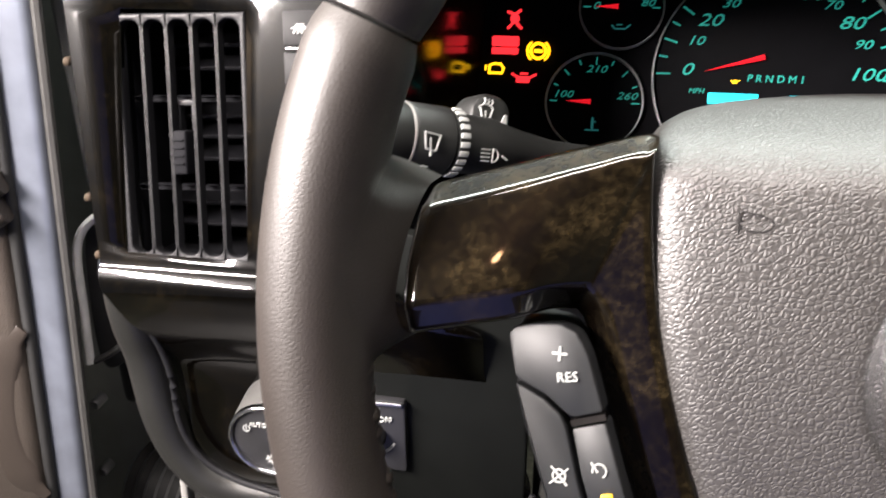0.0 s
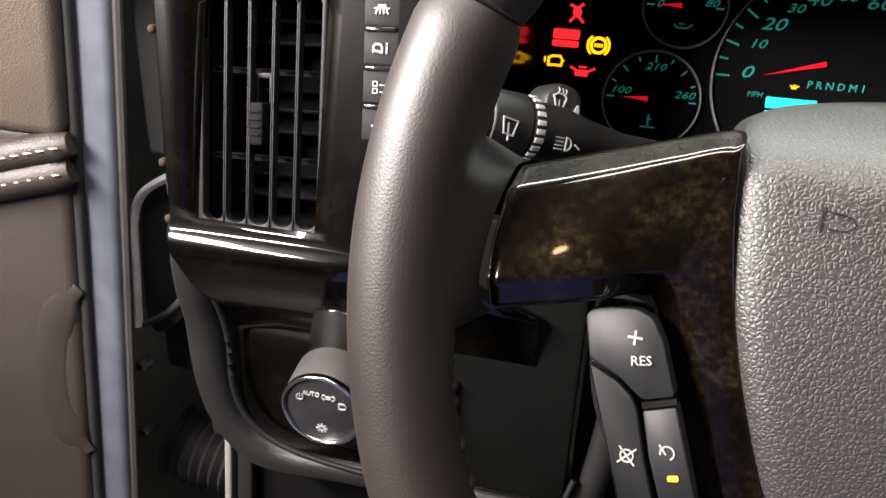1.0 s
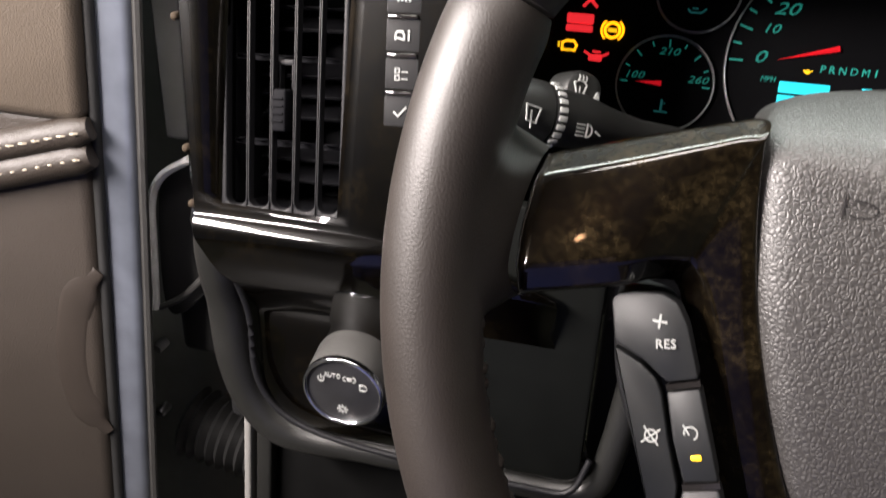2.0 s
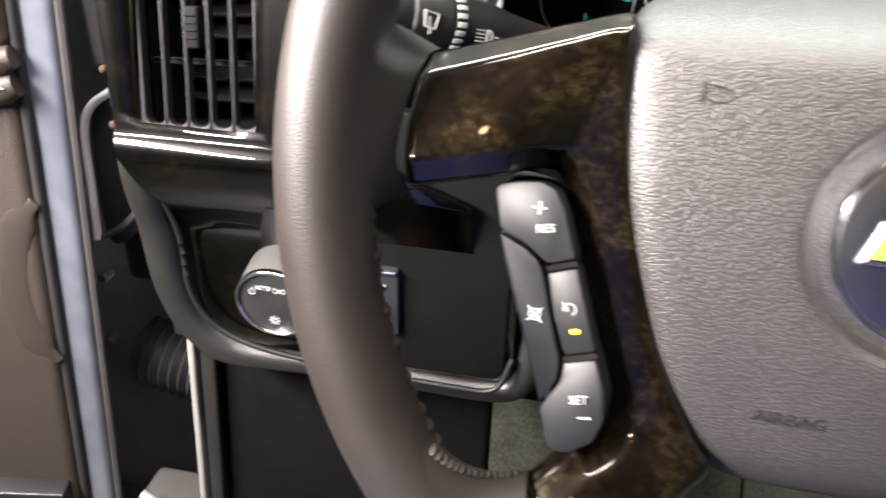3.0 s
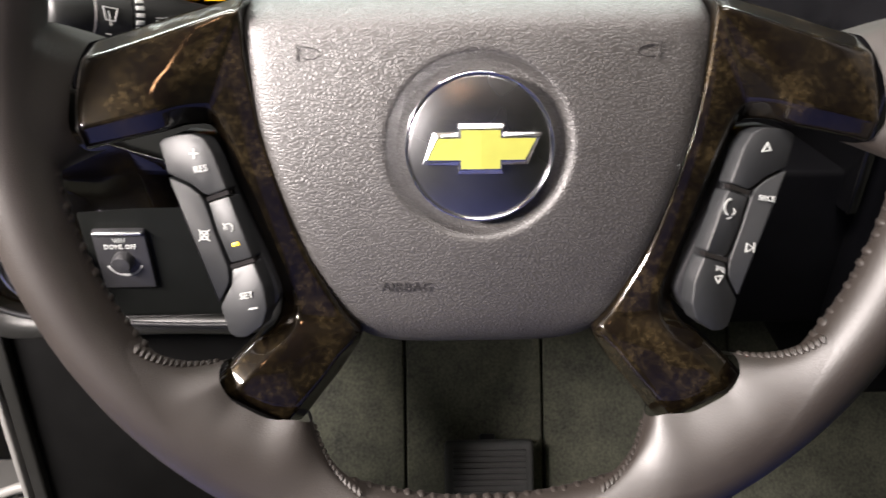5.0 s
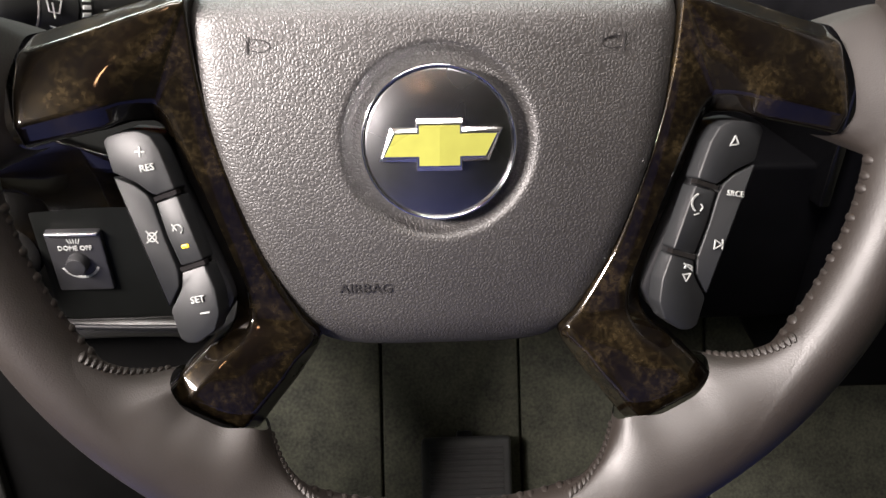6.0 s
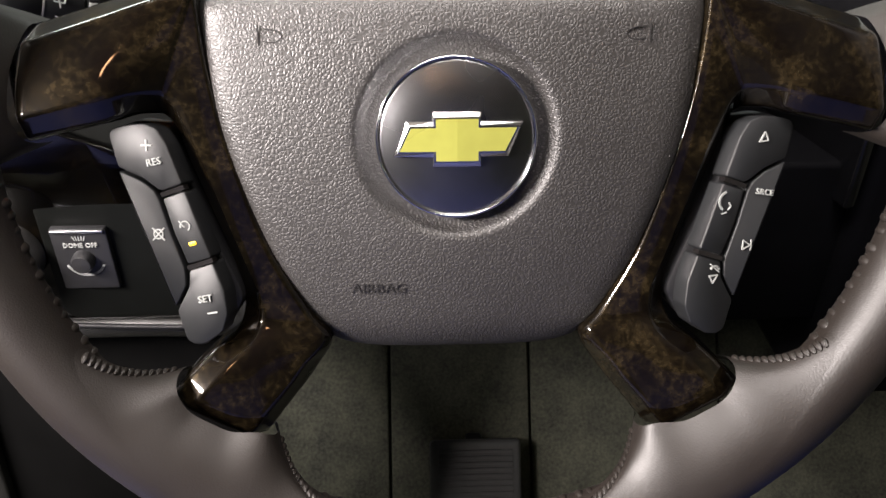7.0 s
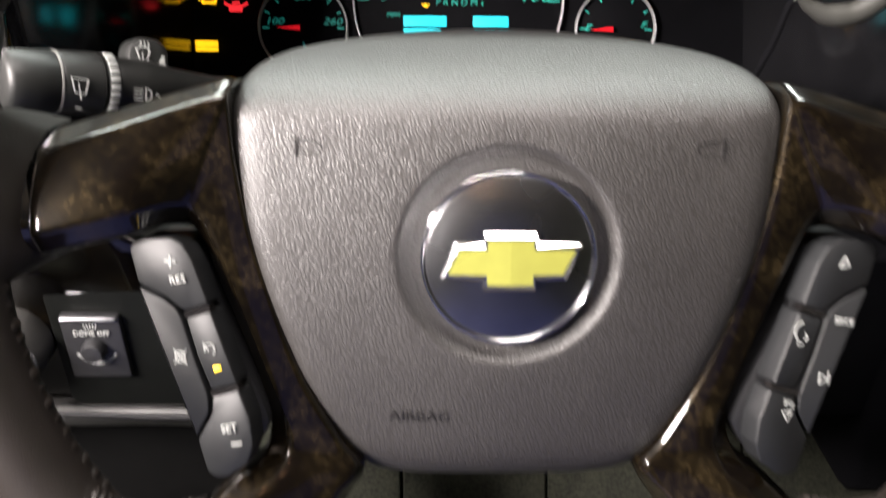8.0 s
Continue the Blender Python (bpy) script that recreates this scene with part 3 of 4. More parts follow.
# four buttons a side
BUTTONS = {
    "top": [(-0.1253, 0.0025), (-0.1237, 0.0049), (-0.1186, 0.0062), (-0.1116, 0.0067), (-0.1068, 0.0047), (-0.1034, -0.0008), (-0.0984, -0.0152), (-0.1066, -0.0178), (-0.1091, -0.0163), (-0.1137, -0.0129), (-0.1226, -0.0091)],
    "outer": [(-0.1227, -0.0101), (-0.1140, -0.0139), (-0.1095, -0.0174), (-0.1076, -0.0210), (-0.1041, -0.0332), (-0.0997, -0.0461), (-0.0996, -0.0524), (-0.1044, -0.0610), (-0.1091, -0.0480), (-0.1172, -0.0264)],
    "inner": [(-0.1066, -0.0203), (-0.0977, -0.0174), (-0.0893, -0.0420), (-0.0985, -0.0446), (-0.1031, -0.0330)],
    "low": [(-0.0984, -0.0466), (-0.0888, -0.0437), (-0.0852, -0.0540), (-0.0844, -0.0630), (-0.0868, -0.0698), (-0.0937, -0.0747), (-0.0980, -0.0750), (-0.1010, -0.0731), (-0.1040, -0.0622), (-0.0988, -0.0528)],
}


def soft(pts, r, n=3):
    """An outline with its corners rounded off."""
    out, p = [], [np.array(q, float) for q in pts]
    for i, q in enumerate(p):
        a, b = p[i - 1] - q, p[(i + 1) % len(p)] - q
        la, lb = np.linalg.norm(a), np.linalg.norm(b)
        u, v = q + a / la * min(r, 0.4 * la), q + b / lb * min(r, 0.4 * lb)
        out += [(1 - t) ** 2 * u + 2 * t * (1 - t) * q + t * t * v for t in [k / n for k in range(n + 1)]]
    return out


made = {}
def face_out(s):
    """Button faces lean a little further out towards the bottom, and turn away from the hub."""
    return Matrix.Translation((0.104 * s, 0.0018, 0)) @ Matrix.Rotation(radians(-4.9), 4, "X") @ Matrix.Rotation(radians(9 * s), 4, "Z") @ Matrix.Translation((-0.104 * s, 0, 0))


for s in (-1, 1):
    FACE_OUT = face_out(s)
    for key, o in BUTTONS.items():
        made[s, key] = part("button", solid(soft([(x * -s, z) for x, z in o], 0.0012), [(0.0001, 0.010), (0.0001, 0.0008), (0.0003, 0.0002), (0.0006, 0.0)]), M_BUTTON, wheel, "dark grey rubber button", FACE_OUT)
    for (ax, az), (bx, bz) in (((-0.1062, -0.0189), (-0.0984, -0.0163)), ((-0.0980, -0.0456), (-0.0893, -0.0429))):
        part("button_gap", turned(stroke([(-s * ax, az), (-s * bx, bz)], 0.0017, -0.0005, 0.004), FACE_OUT), M_GLOSS, wheel, "glossy black ridge between buttons")


Y = -0.0005
mark(made[-1, "top"], merged(stroke([(-0.1128, -0.0012), (-0.1092, -0.0012)], 0.0006, Y), stroke([(-0.1110, -0.0030), (-0.1110, 0.0006)], 0.0006, Y)))
writing("RES", 0.0037, -0.1085, -0.0072, Y, M_INK, made[-1, "top"], tilt=10)
cx, cz = -0.1088, -0.0333
mark(made[-1, "outer"], merged(stroke(arc(cx, cz, 0.0017, 0, 360), 0.0004, Y), stroke([(cx - 0.0022, cz - 0.0022), (cx + 0.0022, cz + 0.0022)], 0.0004, Y), stroke([(cx - 0.0022, cz + 0.0022), (cx + 0.0022, cz - 0.0022)], 0.0004, Y)))
cx, cz = -0.0985, -0.0303
mark(made[-1, "inner"], merged(stroke(arc(cx, cz, 0.0018, -50, 200), 0.0004, Y), stroke([(cx - 0.0004, cz - 0.0004), (cx - 0.0022, cz + 0.0018)], 0.0004, Y)))
part("indicator_lamp", turned(block(rounded(-0.0014, -0.0007, 0.0014, 0.0007, 0.0004), 0, 0.001, 0.0002), Matrix.Translation((-0.0961, Y, -0.0367)) @ Matrix.Rotation(radians(-14), 4, "Y")), M_LED, made[-1, "inner"], "lit amber lamp")
writing("SET", 0.0037, -0.0925, -0.0573, Y, M_INK, made[-1, "low"], tilt=10)
mark(made[-1, "low"], stroke([(-0.0919, -0.0628), (-0.0885, -0.0622)], 0.0005, Y))
mark(made[1, "top"], stroke([(0.1113, -0.0028), (0.1147, -0.0024), (0.1133, 0.0006), (0.1113, -0.0028)], 0.0005, Y))
writing("SRCE", 0.0032, 0.1143, -0.0215, Y, M_INK, made[1, "outer"], tilt=-8)
mark(made[1, "outer"], merged(stroke([(0.1068, -0.0392), (0.1065, -0.0428), (0.1097, -0.0412), (0.1068, -0.0392)], 0.0004, Y), stroke([(0.1101, -0.0392), (0.1099, -0.0430)], 0.0004, Y)))
cx, cz = 0.0990, -0.0245
mark(made[1, "inner"], merged(stroke(arc(cx + 0.001, cz, 0.0036, 110, 230), 0.0007, Y), stroke([(cx + 0.0012, cz - 0.0005), (cx + 0.0020, cz - 0.0018), (cx + 0.0010, cz - 0.0030)], 0.0004, Y), stroke([(cx - 0.0014, cz - 0.0045), (cx + 0.0004, cz - 0.0040)], 0.0004, Y)))
cx, cz = 0.0955, -0.0508
mark(made[1, "low"], merged(stroke([(cx - 0.0018, cz - 0.0014), (cx + 0.0015, cz - 0.0012), (cx - 0.0003, cz - 0.0042), (cx - 0.0018, cz - 0.0014)], 0.0004, Y), stroke(arc(cx + 0.0004, cz + 0.0006, 0.0016, 20, 160), 0.0007, Y), stroke([(cx - 0.0014, cz + 0.0030), (cx + 0.0020, cz + 0.0000)], 0.0004, Y)))
# back of the hub
part("hub_back", block(curve_closed([(-0.085, 0.045), (0, 0.062), (0.085, 0.045), (0.075, -0.03), (0.045, -0.07), (-0.045, -0.07), (-0.075, -0.03)], 6), 0.03, 0.075, 0.01), M_BLACK, wheel, "black plastic back cover")

# ================= column, stalks =================
column = thing("steering_column", WHEEL, "black plastic steering column shroud", "steering column")
part("shroud", merged(block(curve_closed([(-0.060, 0.03), (-0.05, 0.05), (0, 0.058), (0.05, 0.05), (0.060, 0.03), (0.055, -0.035), (0.03, -0.05), (-0.03, -0.05), (-0.055, -0.035)], 6), 0.070, 0.29, 0.006)), M_BLACK, column)

STALK = Matrix(((0.760, -0.644, 0.086, -0.1690), (0.600, 0.746, 0.289, 0.0883), (-0.250, -0.168, 0.953, 0.6879), (0, 0, 0, 1)))
stalk = thing("turn_signal_stalk", STALK, "black turn signal and wiper stalk with white symbols", "stalk")
ALONG = Matrix.Rotation(radians(-90), 4, "Z")
barrel = part("barrel", turned(lathe([(0.0119, -0.0056), (0.0123, -0.0050), (0.0124, -0.004), (0.0124, 0.0100), (0.0116, 0.0108)], 44), ALONG), M_STALK, stalk)
part("end_cap", turned(lathe([(0.0005, -0.0252), (0.0085, -0.0250), (0.0108, -0.0240), (0.0117, -0.0222), (0.0121, -0.0190), (0.0124, -0.0072), (0.0120, -0.0064)], 44), ALONG), M_STALK, stalk, "rounded end cap")
part("cap_line", turned(lathe([(0.0118, -0.0066), (0.0125, -0.0064), (0.0125, -0.0057), (0.0118, -0.0055)], 44), ALONG), M_LIGHT, stalk, "thin bright line round the cap")
ring = part("dial_ring", turned(lathe([(0.0110, 0.0108), (0.0122, 0.0114), (0.0122, 0.0160), (0.0110, 0.0166)], 44), ALONG), M_STALK, stalk)
for k in range(11):
    part("dash_mark", turned(box(0.0118, -0.0128, -0.0010, 0.0155, -0.0119, 0.0010, 0.0003), Matrix.Rotation(radians(-75 + 15 * k), 4, "X")), M_INK, ring)
stem = part("stem", turned(lathe([(0.0106, 0.0166), (0.0110, 0.0185), (0.0107, 0.030), (0.0080, 0.042), (0.0055, 0.06), (0.0050, 0.13)], 36), ALONG), M_STALK, stalk)
paddle = part("paddle", turned(block(rounded(-0.0088, -0.0100, 0.0088, 0.0080, 0.0072, 8), 0, 0.014, 0.003), pose(0.0345, 0.006, 0.0120, -8, 4, -4)), M_STALK, stalk)
SY = -0.0131
mark(barrel, merged(stroke([(-0.0032, 0.0030), (0.0030, 0.0022), (0.0018, -0.0032), (-0.0022, -0.0026), (-0.0032, 0.0030)], 0.0005, SY), stroke([(0.0000, -0.0050), (-0.0008, 0.0010)], 0.0005, SY), stroke([(-0.0010, -0.0088), (0.0010, -0.0092)], 0.0006, -0.0098)))
mark(stem, turned(merged(stroke(arc(0.0220, -0.0036, 0.0024, -90, 90), 0.0005, -0.0118), stroke([(0.0220, -0.0012), (0.0220, -0.0060)], 0.0005, -0.0118), *[stroke([(0.0172, q), (0.0206, q)], 0.0004, -0.0118) for q in (-0.0016, -0.0030, -0.0044, -0.0058)], stroke([(0.0262, -0.0034), (0.0284, -0.0046)], 0.0006, -0.0118)), Matrix.Translation((0.004, 0, 0.001))))
mark(paddle, turned(merged(stroke([(-0.0058, 0.0025), *arc(-0.0028, 0.0000, 0.0036, 150, 40, 6), (-0.0011, -0.0020), (-0.0041, -0.0020), (-0.0058, 0.0025)], 0.0005, -0.0006), stroke([(-0.0028, -0.0040), (-0.0031, 0.0010)], 0.0004, -0.0006), *[stroke([(x, 0.0036), (x + 0.0006, 0.0046), (x, 0.0056)], 0.0004, -0.0006) for x in (-0.0042, -0.0026, -0.0010)], stroke([(0.0042, -0.0035), (0.0062, -0.0035), (0.0057, 0.0005), (0.0042, -0.0035)], 0.0011, -0.0006)), pose(0.0345, 0.006, 0.0120, -8, 4, -4)))

# ================= the dashboard =================
dash = thing("dashboard", pose(0, 0, 0), "van dashboard in dark burl wood and black plastic", "dashboard")
# section of the trim from the top roll down to its lower lip: (y, z)
SECTION = curve_open([(0.215, 0.7860), (0.185, 0.7835), (0.160, 0.7775), (0.1440, 0.7700), (0.1370, 0.7620), (0.1300, 0.7420), (0.1175, 0.6940), (0.1060, 0.6480), (0.1000, 0.6240), (0.0966, 0.6185), (0.0952, 0.6162), (0.0948, 0.6135), (0.0956, 0.6085), (0.100, 0.594), (0.112, 0.574), (0.1165, 0.560), (0.1165, 0.530), (0.1155, 0.505), (0.118, 0.494), (0.125, 0.491)], 5)
VENT = (-0.2990, 0.6270, -0.2440, 0.7220)


def left_edge(z):
    """Where the trim ends towards the door."""
    if z > 0.612:
        return -0.3135 - 0.115 * (z - 0.612)
    if z > 0.566:
        return -0.3135 + (0.612 - z) / 0.046 * 0.0185
    if z > 0.528:
        return -0.295
    return -0.295 + 0.034 * ((0.528 - z) / 0.037) ** 2.2


def right_edge(z):
    """Where the trim ends towards the column."""
    if z > 0.625:
        return -0.2035
    if z > 0.60:
        return -0.2035 + 0.0575 * (0.625 - z) / 0.025
    return -0.124 - 0.022 * min(1.0, max(0.0, (z - 0.515) / 0.06)) - 0.014 * max(0.0, (0.505 - z) / 0.014) ** 2


def trim_mesh():
    zs = [p[1] for p in SECTION]
    verts, faces = [], []
    span = [VENT[0], VENT[0] + 0.5 * (VENT[2] - VENT[0]), VENT[2], -0.2380, -0.2300, -0.2210, -0.2110, -0.2000, -0.1880, -0.1760, 0.0]
    for y, z in SECTION:
        l = left_edge(z)
        row = [l, l + 0.004] + [max(l + 0.006 + 0.002 * i, x) for i, x in enumerate(span)]
        row[-1] = right_edge(z)
        row[:-1] = [min(x, row[-1] - 0.0005 * (len(row) - 1 - i)) for i, x in enumerate(row[:-1])]
        plain = 0.1000 + 0.25 * (z - 0.624) if z > 0.624 else 0.1000 + 0.0165 * min(1.0, (0.624 - z) / 0.06)
        for i, x in enumerate(row):
            flat = min(1.0, max(0.0, (x + 0.242) / 0.062))
            ledge = y if z > 0.70 or z < 0.52 else y + (plain - y) * flat * flat * (3 - 2 * flat)
            fall = 0.18 * max(0.0, -0.20 - x) * min(1.0, max(0.0, (z - 0.735) / 0.035))  # the top sinks towards the door
            verts.append((x, ledge + (0.006 if i == 0 else 0.0), z - fall))
    n = 2 + len(span)
    for r in range(len(SECTION) - 1):
        zm = (zs[r] + zs[r + 1]) / 2
        for i in range(n - 1):
            if i in (2, 3) and VENT[1] < zm < VENT[3]:
                continue
            faces.append((r * n + i, r * n + i + 1, (r + 1) * n + i + 1, (r + 1) * n + i))
    return verts, faces


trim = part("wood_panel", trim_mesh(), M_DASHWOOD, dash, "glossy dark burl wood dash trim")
md = trim.modifiers.new("thick", "SOLIDIFY")
md.thickness, md.offset = 0.003, 1.0
# grey surround of the lower panel
path = curve_open([(-0.303, 0.112, 0.622), (-0.307, 0.106, 0.608), (-0.3085, 0.108, 0.588), (-0.3085, 0.113, 0.567), (-0.308, 0.116, 0.530), (-0.300, 0.118, 0.503), (-0.280, 0.118, 0.487), (-0.240, 0.118, 0.4845), (-0.180, 0.118, 0.4850), (-0.135, 0.118, 0.4845), (-0.118, 0.118, 0.492), (-0.112, 0.118, 0.520), (-0.108, 0.12, 0.56)], 6)
part("lower_surround", tube(path, [0.011 - 0.004 * min(1.0, max(0.0, (i - 34) / 8)) for i in range(len(path))], 16, flat=0.9, up=(0, 1, 0)), M_SURROUND, dash, "dark grey plastic surround")
lip_path = curve_open([(-0.3055, 0.0985, 0.606), (-0.2995, 0.1025, 0.590), (-0.2945, 0.1062, 0.566), (-0.2930, 0.1062, 0.530), (-0.2795, 0.1062, 0.5085), (-0.2500, 0.1062, 0.4985), (-0.2000, 0.1062, 0.4945), (-0.1500, 0.1062, 0.4925), (-0.130, 0.1062, 0.4955), (-0.1225, 0.112, 0.512)], 6)
part("surround_lip", tube(lip_path, 0.0016, 10), M_VENT, dash, "thin grey lip of the surround")
part("end_panel", box(-0.330, 0.140, 0.47, -0.320, 0.34, 0.775, 0.003), M_BLACK, dash, "black end of the dashboard")
part("knee_panel", box(-0.321, 0.146, 0.10, -0.135, 0.16, 0.484, 0.004), M_KNEE, dash, "black knee panel with shade put into its colour")
part("knee_side", turned(box(0.0045, 0.002, -0.36, 0.0145, 0.020, 0.0, 0.002), pose(-0.3172, 0.136, 0.478, 0, 4.3)), M_SURROUND, dash, "grey side strip of the knee panel")
part("knee_edge", turned(box(-0.0024, 0, -0.32, 0.0022, 0.014, 0.0, 0.0015), pose(-0.3172, 0.136, 0.478, 0, 4.3)), M_LIGHT, dash, "light grey edge of the knee panel")
top_path = [(0.2020, 0.7805), (0.1960, 0.7850), (0.1950, 0.7900), (0.2000, 0.7980), (0.225, 0.806), (0.28, 0.813), (0.45, 0.818), (0.75, 0.80), (0.95, 0.78), (0.95, 0.775), (0.40, 0.785), (0.24, 0.7845)]
part("dash_top", ([(x, y, z - 0.14 * (-0.165 - min(x, -0.165))) for x in (-0.40, -0.1605) for y, z in top_path], [tuple(range(12)), tuple(range(12, 24))] + [(i, (i + 1) % 12, 12 + (i + 1) % 12, 12 + i) for i in range(12)]), M_DASHTOP, dash, "tan dash top")
part("dash_upper", ([(x, y, z) for x in (-0.1600, 0.95) for y, z in top_path], [tuple(range(12)), tuple(range(12, 24))] + [(i, (i + 1) % 12, 12 + (i + 1) % 12, 12 + i) for i in range(12)]), M_DASHTOP, dash, "tan dash top")
part("dash_centre", box(0.24, 0.13, 0.40, 0.95, 0.30, 0.785, 0.01), M_DIAL, dash, "black centre of the dashboard")
part("dash_inner", box(-0.20, 0.36, 0.45, 0.26, 0.38, 0.78, 0.0), M_BLACK, dash)
part("column_filler", box(-0.125, 0.14, 0.46, 0.26, 0.34, 0.575, 0.004), M_DIAL, dash, "black panel round the column")
part("binnacle_side", turned(box(-0.004, 0.014, 0.55, 0.004, 0.215, 0.762, 0.002), pose(-0.2158, 0.130, 0, 0, 0, -8.5)), M_SIDE, dash, "glossy black side of the binnacle")
part("binnacle_side", turned(box(-0.004, 0.0, 0.55, 0.004, 0.215, 0.772, 0.002), pose(0.2350, 0.130, 0, 0, 0, 12)), M_SIDE, dash, "glossy black side of the binnacle")
lip = curve_open([(-0.206, 0.140, 0.741), (-0.19, 0.145, 0.762), (-0.13, 0.148, 0.7715), (0.01, 0.150, 0.7775), (0.15, 0.148, 0.7740), (0.215, 0.145, 0.764), (0.235, 0.140, 0.741)], 8)
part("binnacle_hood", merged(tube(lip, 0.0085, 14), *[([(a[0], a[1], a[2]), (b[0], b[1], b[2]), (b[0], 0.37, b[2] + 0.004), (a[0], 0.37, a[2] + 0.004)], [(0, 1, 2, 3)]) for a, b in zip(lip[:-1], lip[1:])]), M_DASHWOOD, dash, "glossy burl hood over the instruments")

# air vent, in the axes of its panel
FACE = math.degrees(math.atan(0.25))
vent = thing("air_vent", pose(-0.2718, 0.1130, 0.6745, -FACE) @ pose(0, 0, 0, 0, -2.0), "black upright air vent with thin vertical slats", "air vent")
W2, H2 = 0.0287, 0.0505
gap = (2 * W2 - 0.0034) / 5
for k in range(5):
    xa = -W2 + 0.0017 + gap * k
    part("slot_frame", ring_plate(rounded(xa - (0.0017 if k == 0 else 0), -H2, xa + gap + (0.0017 if k == 4 else 0), H2, 0.0002, 6), rounded(xa + 0.0008, -H2 + 0.0025, xa + gap - 0.0008, H2 - 0.0025, 0.0040, 6), -0.003, 0.002, 0.0006), M_VENT, vent)
part("duct", ([(x, y, z) for y in (0.010, 0.06) for x, z in ((-W2, -H2), (W2, -H2), (W2, H2), (-W2, H2))], [(0, 1, 5, 4), (1, 2, 6, 5), (2, 3, 7, 6), (3, 0, 4, 7), (4, 5, 6, 7)]), M_DIAL, vent, smooth=False)
for z in (-0.0200, 0.0170):
    part("louvre", turned(box(-W2 + 0.002, 0.0, -0.0013, W2 - 0.002, 0.0013, 0.0008), pose(0, 0.006, z, 14)), M_DIAL, vent)
for z in (-0.040, -0.030, -0.010, 0.000, 0.009, 0.030, 0.040):
    part("rear_louvre", turned(box(-W2 + 0.003, 0.0, -0.0010, W2 - 0.003, 0.016, 0.0010, 0.0006), pose(0, 0.030, z, 22)), M_DIAL, vent)
part("thumb_tab", merged(box(-0.0044, -0.0040, -0.014, 0.0016, 0.004, 0.004, 0.001), *[box(-0.0046, -0.0047, z, 0.0004, -0.0035, z + 0.0010, 0.0003) for z in (-0.010, -0.0068, -0.0036, -0.0004)]), M_DIAL, vent)
part("tab_bracket", merged(box(-0.0040, 0.001, 0.004, -0.0030, 0.006, 0.016, 0.0004), box(0.0020, 0.001, 0.004, 0.0030, 0.006, 0.016, 0.0004), box(-0.0040, 0.001, 0.014, 0.0030, 0.006, 0.0165, 0.0004)), M_VENT, vent)

# button bank beside the vent
bank = thing("button_bank", pose(-0.2205, 0.1188, 0.6955, -FACE) @ pose(0, 0, 0, 0, -2.5), "column of four black information buttons with white symbols", "buttons")
part("bank_frame", ring_plate(rounded(-0.0100, -0.0335, 0.0100, 0.0335, 0.002), rounded(-0.0080, -0.0315, 0.0080, 0.0315, 0.0015), -0.002, 0.004, 0.0006), M_GLOSS, bank)
for k in range(4):
    z = 0.0237 - 0.0152 * k
    key = part("button", block(rounded(-0.0076, z - 0.0066, 0.0076, z + 0.0072, 0.0012), -0.004, 0.003, 0.0009), M_BANK, bank)
    if k < 3:
        part("ridge", box(-0.0062, -0.0052, z - 0.0086, 0.0062, 0.001, z - 0.0068, 0.0004), M_GLOSS, bank)
    if k == 0:
        mark(key, merged(*[stroke([(x, z + 0.0002 + 0.0015), (x * 2.1, z - 0.0016)], 0.0006, -0.0046) for x in (-0.0012, -0.0004, 0.0004, 0.0012)], stroke([(-0.0032, z + 0.0004), (0.0032, z + 0.0004)], 0.0005, -0.0046)))
    elif k == 1:
        mark(key, merged(stroke([(-0.0030, z - 0.0014), (-0.0030, z + 0.0006), (-0.0022, z + 0.0018), (-0.0002, z + 0.0018), (0.0006, z + 0.0006), (0.0006, z - 0.0014), (-0.0030, z - 0.0006)], 0.0008, -0.0046), stroke([(0.0026, z - 0.0016), (0.0026, z + 0.0008)], 0.0007, -0.0046), stroke([(0.0026, z + 0.0018), (0.0026, z + 0.0021)], 0.0008, -0.0046)))
    elif k == 2:
        mark(key, merged(*[stroke([(-0.0026, q - 0.0009), (-0.0008, q - 0.0009), (-0.0008, q + 0.0009), (-0.0026, q + 0.0009), (-0.0026, q - 0.0009)], 0.0004, -0.0046) for q in (z + 0.0014, z - 0.0014)], *[stroke([(0.0002, q), (0.0026, q)], 0.0004, -0.0046) for q in (z + 0.0010, z - 0.0018)]))
    else:
        mark(key, stroke([(-0.0026, z), (-0.0008, z - 0.0018), (0.0026, z + 0.0020)], 0.0006, -0.0046))

# headlamp switch
knob = thing("headlamp_switch", pose(-0.2415, 0.1175, 0.5410, 4), "round black headlamp switch with a chrome ring", "switch")
part("base", lathe([(0.0215, 0.001), (0.0215, -0.004), (0.0205, -0.018), (0.0198, -0.0225), (0.0185, -0.0235), (0.0183, -0.0225)], 56), M_GREY, knob)
part("chrome_ring", turned(ring_plate(circle(0, 0, 0.0202, 56), circle(0, 0, 0.0183, 56), -0.0246, -0.0215, 0.0006), Matrix.Identity(4)), M_CHROME, knob)
kf = part("face", lathe([(0.0183, -0.018), (0.0183, -0.0228), (0.0170, -0.0233), (0.0005, -0.0238)], 56), M_BLACK, knob)
KY = -0.0242
mark(kf, merged(stroke(arc(-0.0106, 0.0066, 0.0016, 130, 410), 0.0004, KY), stroke([(-0.0106, 0.0066), (-0.0106, 0.0087)], 0.0004, KY)))
writing("AUTO", 0.0034, -0.0046, 0.0096, KY, M_INK, kf, wide=0.9)
